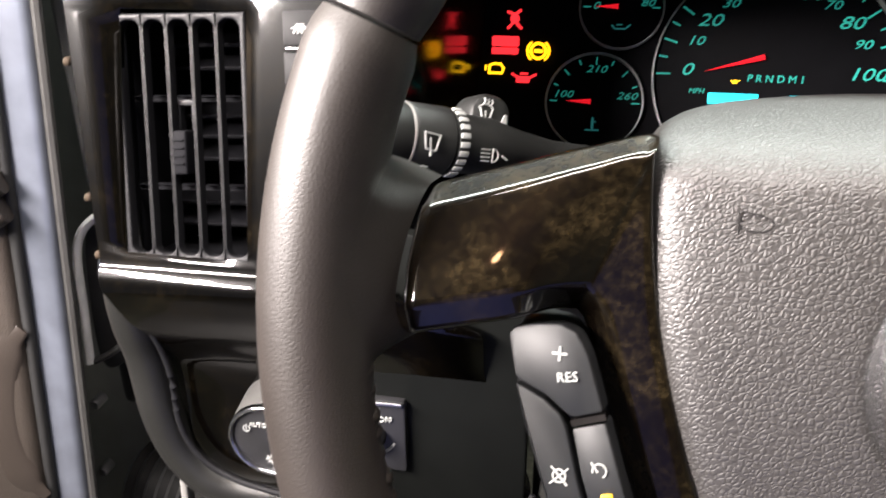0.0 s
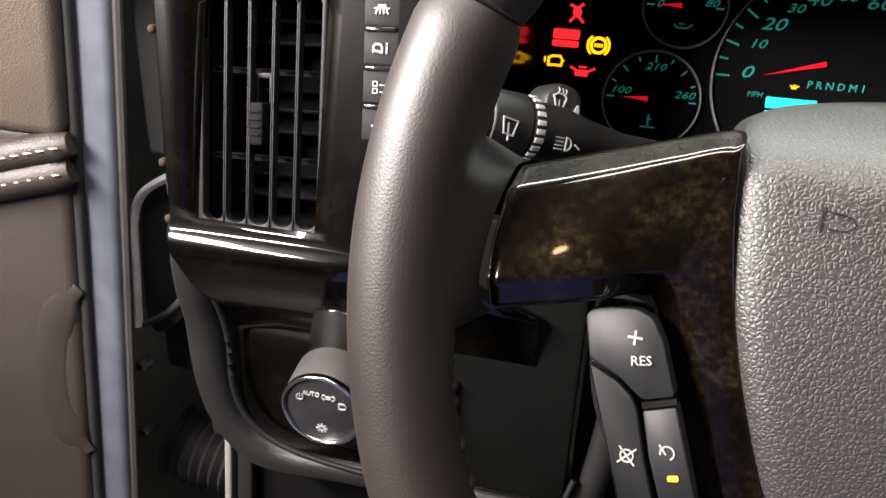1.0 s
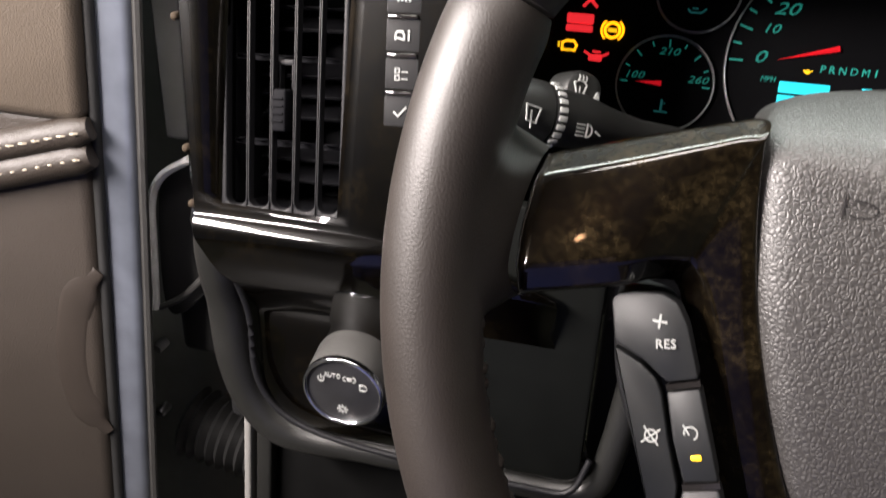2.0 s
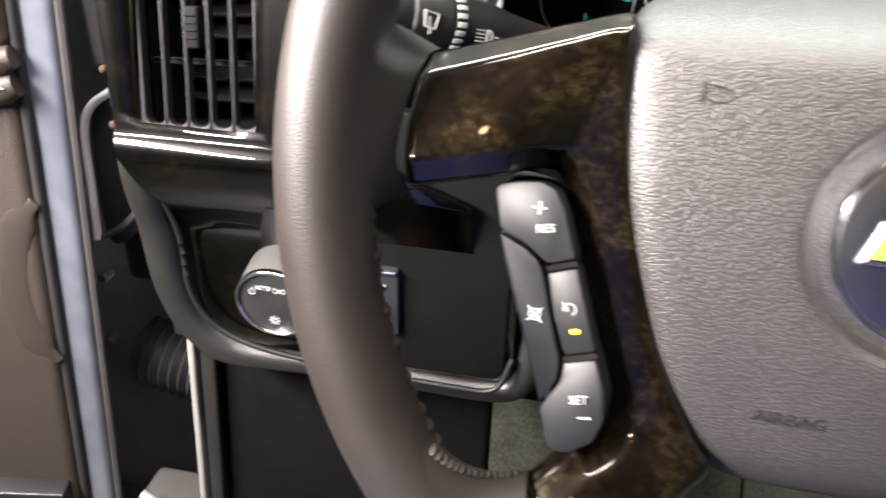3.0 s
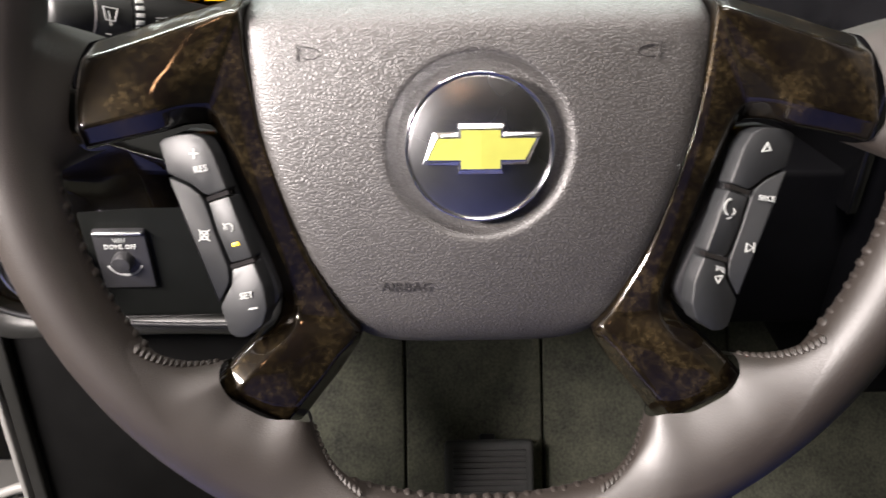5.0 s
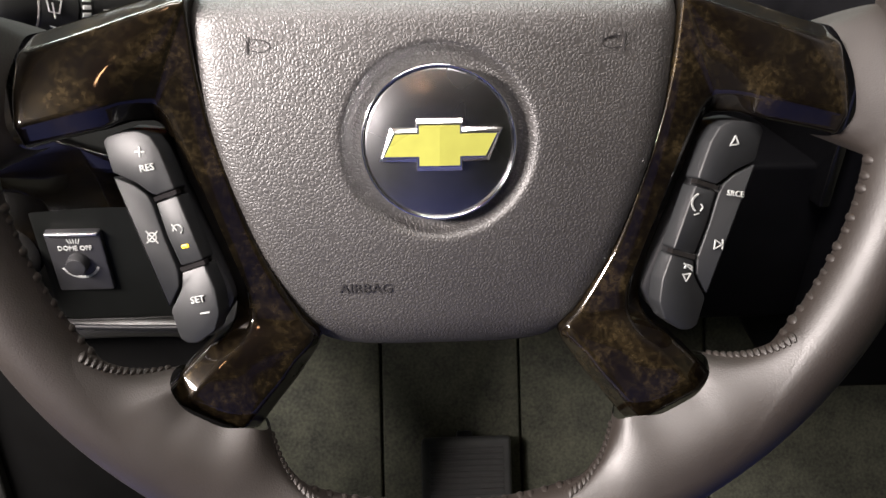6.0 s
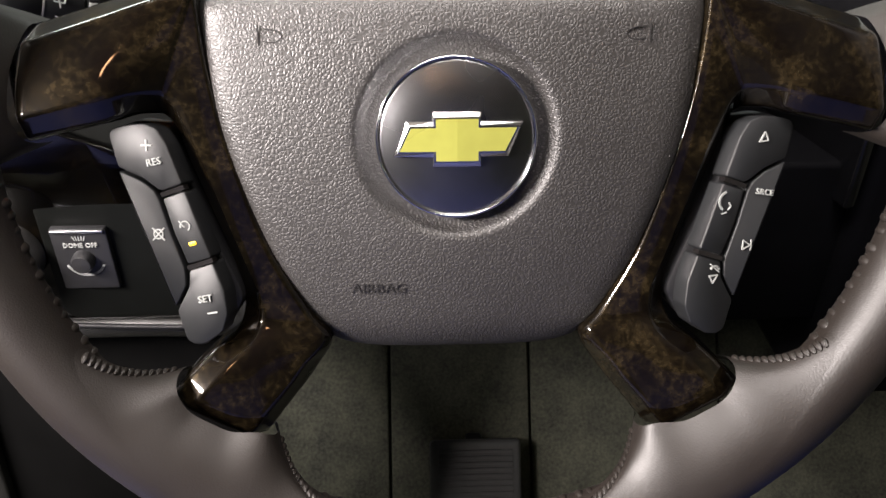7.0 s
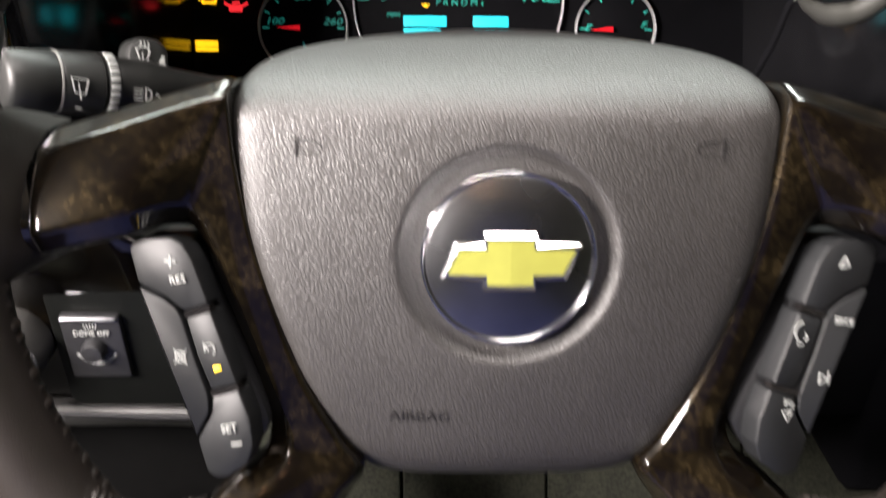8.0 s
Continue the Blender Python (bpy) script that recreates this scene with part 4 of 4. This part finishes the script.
mark(kf, merged(stroke(arc(0.0018, 0.0086, 0.0013, 90, 270), 0.0005, KY), stroke(arc(0.0056, 0.0086, 0.0013, -90, 90), 0.0005, KY), stroke([(0.0026, 0.0080), (0.0048, 0.0080)], 0.0004, KY), stroke([(0.0026, 0.0092), (0.0048, 0.0092)], 0.0004, KY)))
mark(kf, merged(stroke(arc(0.0108, 0.0048, 0.0015, -90, 90), 0.0005, KY), stroke([(0.0106, 0.0063), (0.0088, 0.0063), (0.0088, 0.0033), (0.0106, 0.0033)], 0.0006, KY)))
mark(kf, merged(stroke(arc(-0.0005, -0.0105, 0.0013, 0, 360), 0.0004, KY), *[stroke([(-0.0005 + 0.0019 * math.cos(a), -0.0105 + 0.0019 * math.sin(a)), (-0.0005 + 0.0027 * math.cos(a), -0.0105 + 0.0027 * math.sin(a))], 0.0004, KY) for a in [math.pi / 4 * i for i in range(8)]]))

# matte plate between the dimmer switch and the column
plate = rounded(-0.2185, 0.4965, -0.1265, 0.640, 0.008)
part("switch_plate", block(plate, 0.1112, 0.1168, 0.0015), M_PLATE, dash, "matte charcoal plate beside the dimmer switch")
# dome and dimmer switch
dome = thing("dimmer_switch", pose(-0.1965, 0.1105, 0.5395, 0), "square black dome lamp and dimmer switch with white marks", "switch")
tile = part("plate", block(rounded(-0.0152, -0.0195, 0.0152, 0.0195, 0.0016), -0.003, 0.006, 0.001), M_BLACK, dome)
part("bright_edge", box(-0.0142, -0.0045, 0.0172, 0.0142, -0.001, 0.0192, 0.0006), M_SATIN, dome, "bright upper edge")
part("dimmer_knob", lathe([(0.0062, -0.002), (0.0060, -0.007), (0.0050, -0.0092), (0.0010, -0.0098)], 32), M_BLACK, dome)
writing("DOME OFF", 0.0040, 0.0, 0.0093, -0.0034, M_INK, tile, wide=0.95)
mark(tile, merged(*[stroke([(x, 0.0125), (x * 1.4, 0.0150)], 0.0005, -0.0034) for x in (-0.0024, -0.0012, 0.0, 0.0012, 0.0024)]))
mark(tile, stroke(arc(0, 0.0005, 0.0105, 205, 335), 0.0013, -0.0034))

# ================= instruments =================
CL_LEAN = math.degrees(math.atan(0.36))
CL = pose(0, 0.327, 0.6630, -CL_LEAN)
cluster = thing("instrument_cluster", CL, "dark instrument cluster with teal backlit dials", "instruments")
part("face", block(rounded(-0.203, -0.075, 0.228, 0.100, 0.02), 0.0, 0.012, 0.001), M_DIAL, cluster, "black dial face")


def dial(cx, cz, r, a0, a1, ticks, numbers, needle, size, num_r):
    d = part("dial", block(circle(cx, cz, r - 0.002, 56), -0.0012, 0.0, 0.0004), M_DIAL, cluster, "black round dial")
    part("dial_ring", ring_plate(circle(cx, cz, r, 64), circle(cx, cz, r - 0.0011, 64), -0.005, 0.0, 0.0004), M_RING, d, "thin grey metal ring")
    for k in range(ticks + 1):
        a = radians(a0 + (a1 - a0) * k / ticks)
        long = 0.0075 if k % 2 == 0 else 0.0045
        if r < 0.04:
            long *= 0.55
        part("tick", stroke([(cx + (r - 0.003) * math.cos(a), cz + (r - 0.003) * math.sin(a)), (cx + (r - 0.003 - long) * math.cos(a), cz + (r - 0.003 - long) * math.sin(a))], 0.0011 if r > 0.04 else 0.0009, -0.0018), M_TEAL, d, smooth=False)
    for k, (body, a) in enumerate(numbers):
        writing(body, size * (1.0 if r < 0.04 or k % 2 == 0 else 0.72), cx + num_r * math.cos(radians(a)), cz + num_r * math.sin(radians(a)), -0.0018, M_TEAL, d, "numeral", shear=0.3, wide=1.35)
    a, ln, back, rise = needle
    hub = cz + rise
    c, s = math.cos(radians(a)), math.sin(radians(a))
    part("needle", ([(cx + back * c - 0.0016 * s, -0.004, hub + back * s + 0.0016 * c), (cx + back * c + 0.0016 * s, -0.004, hub + back * s - 0.0016 * c), (cx + ln * c, -0.004, hub + ln * s), (cx + back * c, -0.0052, hub + back * s)], [(0, 1, 2), (0, 3, 2), (1, 3, 2), (0, 1, 3)]), M_NEEDLE, d, "red needle", smooth=False)
    return d


S = dial(-0.005, 0.000, 0.071, 180, 0, 20, [("0", 177), ("10", 157), ("20", 141), ("30", 124), ("40", 109), ("50", 90), ("60", 71), ("70", 56), ("80", 39), ("90", 23), ("100", 3)], (195.5, 0.0425, 0.007, 0.013), 0.0105, 0.0510)
writing("MPH", 0.0045, -0.049, -0.010, -0.0018, M_TEAL, S, shear=0.2)
writing("P R N D M 1", 0.0062, -0.004, -0.0015, -0.0018, M_TEAL, S, shear=0.1)
for x0, x1, z0, z1 in ((-0.042, -0.013, -0.0172, -0.0105), (-0.042, -0.017, -0.0253, -0.0186), (0.005, 0.029, -0.0172, -0.0105), (0.005, 0.029, -0.0253, -0.0186)):
    part("display", block(rounded(x0, z0, x1, z1, 0.0006), -0.002, 0, 0.0003), M_CYAN, S, "lit cyan display line")
dial(-0.097, 0.039, 0.0258, 180, 0, 6, [("0", 178), ("80", 10)], (181, 0.016, 0.002, 0.0), 0.0062, 0.0155)
dial(-0.1095, -0.019, 0.0302, 180, 0, 8, [("100", 168), ("210", 90), ("260", 12)], (180, 0.018, 0.002, 0.0), 0.0062, 0.020)
dial(0.090, 0.039, 0.0258, 180, 0, 6, [("9", 178), ("19", 10)], (181, 0.016, 0.002, 0.0), 0.0062, 0.0155)
dial(0.102, -0.018, 0.0275, 180, 0, 6, [("E", 178), ("F", 8)], (183, 0.018, 0.002, 0.0), 0.0062, 0.019)


for x, z, shape in ((-0.097, 0.027, "oil"), (-0.1095, -0.034, "temp"), (0.090, 0.027, "cell"), (0.102, -0.034, "pump")):
    if shape == "oil":
        d = merged(stroke([(x - 0.005, z + 0.001), (x - 0.003, z - 0.001), (x + 0.003, z - 0.001), (x + 0.006, z + 0.0015)], 0.0009, -0.0016), stroke([(x - 0.002, z + 0.0015), (x + 0.001, z + 0.0015)], 0.0008, -0.0016))
    elif shape == "temp":
        d = merged(stroke([(x, z + 0.005), (x, z - 0.001)], 0.0014, -0.0016), stroke([(x - 0.004, z - 0.0022), (x + 0.004, z - 0.0022)], 0.0009, -0.0016), stroke([(x, z + 0.003), (x + 0.002, z + 0.003)], 0.0007, -0.0016))
    else:
        d = merged(stroke([(x - 0.004, z - 0.002), (x + 0.004, z - 0.002), (x + 0.004, z + 0.002), (x - 0.004, z + 0.002), (x - 0.004, z - 0.002)], 0.0008, -0.0016), stroke([(x - 0.0025, z + 0.003), (x - 0.0012, z + 0.003)], 0.0008, -0.0016))
    part("gauge_symbol", d, M_DIM, cluster, "dim teal gauge symbol", smooth=False)


def cpos(x, z):
    """x and height on the dial face."""
    return x, (z - 0.6635) / math.cos(radians(CL_LEAN))


def lamp_mark(x, z, w, h, mat, shape):
    cx, cz = cpos(x, z)
    if shape == "oil":
        d = merged(block(rounded(cx - w * 0.32, cz - h * 0.35, cx + w * 0.25, cz + h * 0.15, h * 0.1), -0.002, 0, 0.0003), stroke([(cx + w * 0.2, cz), (cx + w * 0.5, cz + h * 0.3)], h * 0.18, -0.002), stroke([(cx - w * 0.3, cz + h * 0.1), (cx - w * 0.5, cz + h * 0.3)], h * 0.18, -0.002), stroke([(cx - w * 0.15, cz + h * 0.35), (cx + w * 0.15, cz + h * 0.35)], h * 0.16, -0.002))
    elif shape == "ring":
        d = merged(stroke(arc(cx, cz, h * 0.42, 0, 360, 24), h * 0.16, -0.002), stroke(arc(cx, cz, h * 0.62, 130, 230), h * 0.12, -0.002), stroke(arc(cx, cz, h * 0.62, -50, 50), h * 0.12, -0.002), stroke([(cx - h * 0.2, cz), (cx + h * 0.2, cz)], h * 0.2, -0.002))
    elif shape == "engine":
        d = merged(stroke([(cx - w * 0.32, cz - h * 0.3), (cx - w * 0.32, cz + h * 0.2), (cx - w * 0.12, cz + h * 0.34), (cx + w * 0.22, cz + h * 0.34), (cx + w * 0.38, cz + h * 0.05), (cx + w * 0.30, cz - h * 0.3), (cx - w * 0.32, cz - h * 0.3)], h * 0.17, -0.002), stroke([(cx - w * 0.5, cz - h * 0.1), (cx - w * 0.5, cz + h * 0.2)], h * 0.14, -0.002))
    elif shape == "bag":
        d = merged(block(circle(cx, cz + h * 0.05, h * 0.26, 20), -0.002, 0, 0.0003), stroke([(cx - w * 0.35, cz - h * 0.5), (cx, cz - h * 0.1), (cx + w * 0.4, cz - h * 0.5)], h * 0.16, -0.002), stroke([(cx - w * 0.4, cz + h * 0.42), (cx, cz + h * 0.25), (cx + w * 0.3, cz + h * 0.5)], h * 0.16, -0.002))
    else:
        d = merged(block(rounded(cx - w / 2, cz - h * 0.05, cx + w / 2, cz + h / 2, h * 0.1), -0.002, 0, 0.0003), block(rounded(cx - w / 2, cz - h / 2, cx + w / 2, cz - h * 0.14, h * 0.1), -0.002, 0, 0.0003))
    part("warning_lamp", d, mat, cluster, "lit red warning symbol" if mat is M_RED else "lit amber warning symbol", smooth=False)


lamp_mark(-0.162, 0.692, 0.011, 0.011, M_RED, "bag")
lamp_mark(-0.167, 0.677, 0.017, 0.011, M_RED, "bars")
lamp_mark(-0.146, 0.674, 0.016, 0.011, M_AMBER, "ring")
lamp_mark(-0.154, 0.658, 0.015, 0.008, M_RED, "oil")
lamp_mark(-0.172, 0.663, 0.013, 0.009, M_AMBER, "engine")
lamp_mark(-0.175, 0.634, 0.015, 0.007, M_AMBER, "bars")
lamp_mark(0.140, 0.700, 0.010, 0.007, M_RED, "bars")
lamp_mark(0.134, 0.687, 0.012, 0.009, M_AMBER, "ring")
lamp_mark(0.151, 0.688, 0.008, 0.009, M_AMBER, "bag")
lamp_mark(0.149, 0.673, 0.010, 0.008, M_AMBER, "ring")
lamp_mark(0.083, 0.640, 0.006, 0.005, M_AMBER, "oil")
lamp_mark(-0.027, 0.660, 0.005, 0.003, M_AMBER, "oil")

# ================= gear lever =================
lever = thing("gear_lever", pose(0.06, 0.2, 0.64), "grey column gear lever behind the steering wheel", "gear lever")
lp = curve_open([(0.02, 0, -0.03), (0.066, -0.020, -0.020), (0.077, -0.046, 0.040), (0.080, -0.054, 0.0694), (0.0885, -0.054, 0.0662), (0.098, -0.054, 0.0625), (0.1113, -0.054, 0.0639), (0.125, -0.054, 0.0758), (0.145, -0.054, 0.098), (0.165, -0.054, 0.116)], 6)
part("arm", tube(lp[:19], 0.0014, 12), M_DIAL, lever)
part("grip", tube(lp[18:], [0.0014 + 0.0040 * min(1, i / 14) for i in range(len(lp) - 18)], 20), M_LEVER, lever, "light grey lever grip")

# ================= open driver's door =================
HINGE = Matrix.Translation((-0.4295, 0.190, 0.53)) @ Matrix.Rotation(radians(6.3), 4, "Y") @ Matrix.Rotation(radians(-75), 4, "Z")
door = thing("driver_door", HINGE, "open driver's door with tan leather trim and silver edge", "car door")
# local axes: -y runs along the door away from its hinge, x points to the cabin
part("door_edge", box(-0.016, -0.0085, -0.47, 0.0, 0.0140, 0.52, 0.006), M_SILVER, door, "silver blue painted door edge")
part("edge_bead", tube([(-0.006, 0.0155, z) for z in (-0.46, 0.0, 0.51)], 0.0032, 8), M_GREY, door, "grey seal bead")
part("door_seal", tube([(0.001, -0.0085, z) for z in (-0.46, 0.0, 0.51)], 0.0036, 10), M_RUBBER, door, "black rubber door seal")
part("door_shell", box(-0.068, -0.95, -0.47, -0.012, -0.010, 0.52, 0.004), M_BLACK, door, "dark door shell")
part("upper_trim", box(-0.010, -0.95, 0.094, 0.012, -0.010, 0.50, 0.009), M_TAN, door, "tan leather upper door panel")
part("lower_trim", box(-0.010, -0.95, -0.42, 0.008, -0.010, 0.100, 0.008), M_TAN_LOW, door, "tan leather lower door panel with shade put into its colour")
SLOPE = 0.34
rolls = [[(0.008, y, z + SLOPE * (y + 0.02)) for y in (-0.90, -0.5, -0.2, -0.016, -0.008)] for z in (0.0885, 0.0725)]
strap = part("pull_strap", merged(tube(rolls[0], [0.0095, 0.0095, 0.0095, 0.0095, 0.0065], 18), tube(rolls[1], [0.0105, 0.0105, 0.0105, 0.0105, 0.0075], 18)), M_TAN_DARK, door, "brown padded leather roll")
for z in (0.0895, 0.0735):
    for k in range(24):
        y = -0.012 - 0.0072 * k
        zz = z + SLOPE * (y + 0.02)
        part("stitch", tube([(0.0172, y, zz), (0.0184, y - 0.002, zz), (0.0172, y - 0.0046, zz - 0.0007)], [0.0004, 0.0007, 0.0004], 6), M_THREAD, strap, "cream thread stitch")
# grab recess drawn as a flat raised band, its shade put into darker brown
pocket = curve_open([(0.0062, -0.010, -0.004), (0.0068, -0.022, -0.018), (0.0068, -0.030, -0.055), (0.0068, -0.030, -0.090), (0.0068, -0.022, -0.122), (0.0062, -0.010, -0.136)], 8)
part("recess_band", tube(pocket, [0.0040 + 0.0075 * min(1.0, min(i, len(pocket) - 1 - i) / 9) for i in range(len(pocket))], 14, flat=0.2, up=(1, 0, 0)), M_RECESS, door, "raised dark brown band painting the shade of the grab recess")
part("sill_plate", turned(box(-0.010, -0.30, -0.026, 0.022, -0.016, 0.026, 0.006), pose(0, 0, -0.29)), M_BLACK, door, "black lower door trim")
part("latch_button", turned(lathe([(0.007, 0.004), (0.007, 0.0), (0.0055, -0.002), (0.001, -0.0026)], 20), pose(0.022, -0.085, -0.29, 0, 0, 90)), M_GREY, door, "small round button")
part("sill_plate_edge", turned(box(0.000, -0.30, 0.024, 0.024, -0.016, 0.030, 0.002), pose(0, 0, -0.29)), M_BLACK, door)

# ================= body pillar, hinge area =================
pillar = thing("door_pillar", pose(0, 0, 0), "dark inner door pillar with bolts and brackets", "pillar")
part("pillar_sheet", box(-0.75, 0.34, -0.08, -0.300, 0.36, 0.80, 0.004), M_PILLAR, pillar)
part("pillar_flange", box(-0.415, 0.236, 0.60, -0.3905, 0.34, 0.90, 0.003), M_PILLAR, pillar, "grey painted flange")
part("upper_box", box(-0.400, 0.27, 0.60, -0.335, 0.34, 0.78, 0.006), M_PILLAR, pillar, "grey plastic box")
part("lower_box", box(-0.432, 0.250, 0.425, -0.345, 0.34, 0.505, 0.006), M_RUBBER, pillar, "black box")
plate_o = curve_closed([(-0.400, 0.588), (-0.420, 0.572), (-0.428, 0.545), (-0.432, 0.475), (-0.416, 0.470), (-0.385, 0.512), (-0.384, 0.575)], 5)
part("hinge_bracket", block(plate_o, 0.236, 0.262, 0.002), M_RUBBER, pillar, "dark bracket plate")
part("bracket_edge", tube(curve_open([(-0.396, 0.232, 0.590), (-0.417, 0.230, 0.576), (-0.4265, 0.229, 0.556), (-0.4305, 0.229, 0.515), (-0.4345, 0.229, 0.474)], 6), 0.0036, 10, flat=0.8), M_BRACKET, pillar, "bright bent metal edge")
part("bracket_edge", tube(curve_open([(-0.432, 0.231, 0.474), (-0.412, 0.230, 0.487), (-0.388, 0.229, 0.512)], 6), 0.0024, 8), M_GREY, pillar)
for x, z in ((-0.437, 0.440), (-0.443, 0.380)):
    part("bolt", turned(lathe([(0.0040, 0.009), (0.0040, 0.0), (0.0034, -0.002), (0.0020, -0.0024)], 12), Matrix.Translation((x, 0.228, z))), M_SATIN, pillar, "zinc bolt head")
for k, (x, y, z) in enumerate(((-0.3275, 0.124, 0.703), (-0.3210, 0.111, 0.647), (-0.3180, 0.106, 0.622))):
    part("clip", turned(lathe([(0.0012, 0.006), (0.0017, 0.002), (0.0020, -0.001), (0.0015, -0.002), (0.0006, -0.0024)], 14), Matrix.Translation((x, y, z))), M_BRASS, pillar, "small fastening clip")

boot = thing("cable_boot", pose(-0.392, 0.262, 0.338, 0, 12, 0), "black corrugated rubber cable boot at the door hinge", "cable boot")
part("bellows", turned(lathe([(0.024 + (0.0055 if k % 2 else 0.0), 0.0042 * k - 0.05) for k in range(25)], 32), Matrix.Rotation(radians(-90), 4, "Z")), M_BOOT, boot)

# ================= footwell =================
floor = part("floor", box(-0.9, -1.6, -0.09, 1.0, 0.42, -0.04, 0.0), M_CARPET)
tagged(floor, "dark carpeted van floor", "floor", kind="structure")
TOE = pose(0, 0.53, 0.15, -35)
toe = part("toe_board", turned(box(-0.62, -0.004, -0.24, 0.95, 0.02, 0.80, 0.0), TOE), M_CARPET)
tagged(toe, "dark carpeted toe board with upright seams", "toe board", kind="structure")
for a, b in ((-0.62, -0.30), (-0.30, -0.0535), (-0.0535, 0.121), (0.121, 0.36), (0.36, 0.95)):
    part("carpet_panel", turned(box(a + 0.0015, -0.012, -0.24, b - 0.0015, -0.005, 0.80, 0.003), TOE), M_CARPET, toe)
pedal = thing("brake_pedal", pose(0.0485, 0.383, 0.050, -35), "ribbed black rubber brake pedal", "pedal")
pp = part("pad", box(-0.054, 0, -0.045, 0.054, 0.016, 0.034, 0.006), M_PEDAL, pedal)
for k in range(9):
    part("rib", box(-0.044, -0.003, -0.036 + 0.007 * k, 0.044, 0.003, -0.0325 + 0.007 * k, 0.001), M_PEDAL, pp)
part("arm", turned(box(-0.010, 0.012, -0.02, 0.010, 0.022, 0.05, 0.004), pose(0, 0, 0, -30)), M_BLACK, pedal)
sill = part("door_sill", box(-0.62, -0.7, -0.06, -0.40, 0.33, 0.10, 0.01), M_GREY)
tagged(sill, "grey metal door sill beside the footwell", "door sill", kind="structure")
bracket = thing("sill_bracket", pose(-0.375, 0.18, 0.25), "light metal floor bracket beside the knee panel", "bracket")
part("hook", tube(curve_open([(-0.035, 0, 0.02), (-0.012, -0.004, 0.012), (0.010, 0, 0.016), (0.022, 0, 0.014), (0.026, 0, -0.01), (0.027, 0, -0.07)], 6), 0.0045, 12), M_LIGHT, bracket)
part("foot", box(-0.05, 0.0, -0.30, 0.045, 0.05, 0.0, 0.006), M_GREY, bracket)

# ================= the rest of the cabin =================
roof = part("ceiling", box(-0.8, -1.6, 1.50, 1.0, 0.36, 1.56, 0.0), M_LINER)
tagged(roof, "beige cloth headliner", "ceiling", kind="structure")
wall = part("wall_right", box(0.95, -1.6, 0.0, 1.0, 0.9, 1.5, 0.0), M_CARPET)
tagged(wall, "plain dark side wall of the cabin", "wall", kind="structure")
wall = part("wall_rear", box(-0.8, -1.65, 0.0, 1.0, -1.6, 1.5, 0.0), M_CARPET)
tagged(wall, "plain dark rear wall of the cabin", "wall", kind="structure")
# unseen seat, added in navy so gloss parts reflect blue like the driver's jeans
seat = thing("unseen_seat", pose(0, -0.62, 0.0), "unseen navy seat added for blue reflections in place of the driver's clothes", "seat")
part("cushion", box(-0.29, -0.28, 0.36, 0.29, 0.585, 0.445, 0.03), M_NAVY, seat, "unseen navy cushion that stands in for the driver's lap")
part("seat_base", box(-0.27, -0.26, -0.04, 0.27, 0.55, 0.362, 0.01), M_NAVY, seat, "unseen navy seat base added for blue reflections")
part("backrest", turned(box(-0.25, -0.06, 0, 0.25, 0.06, 0.75, 0.05), pose(0, -0.30, 0.40, 14)), M_NAVY, seat, "unseen navy backrest added for blue reflections")
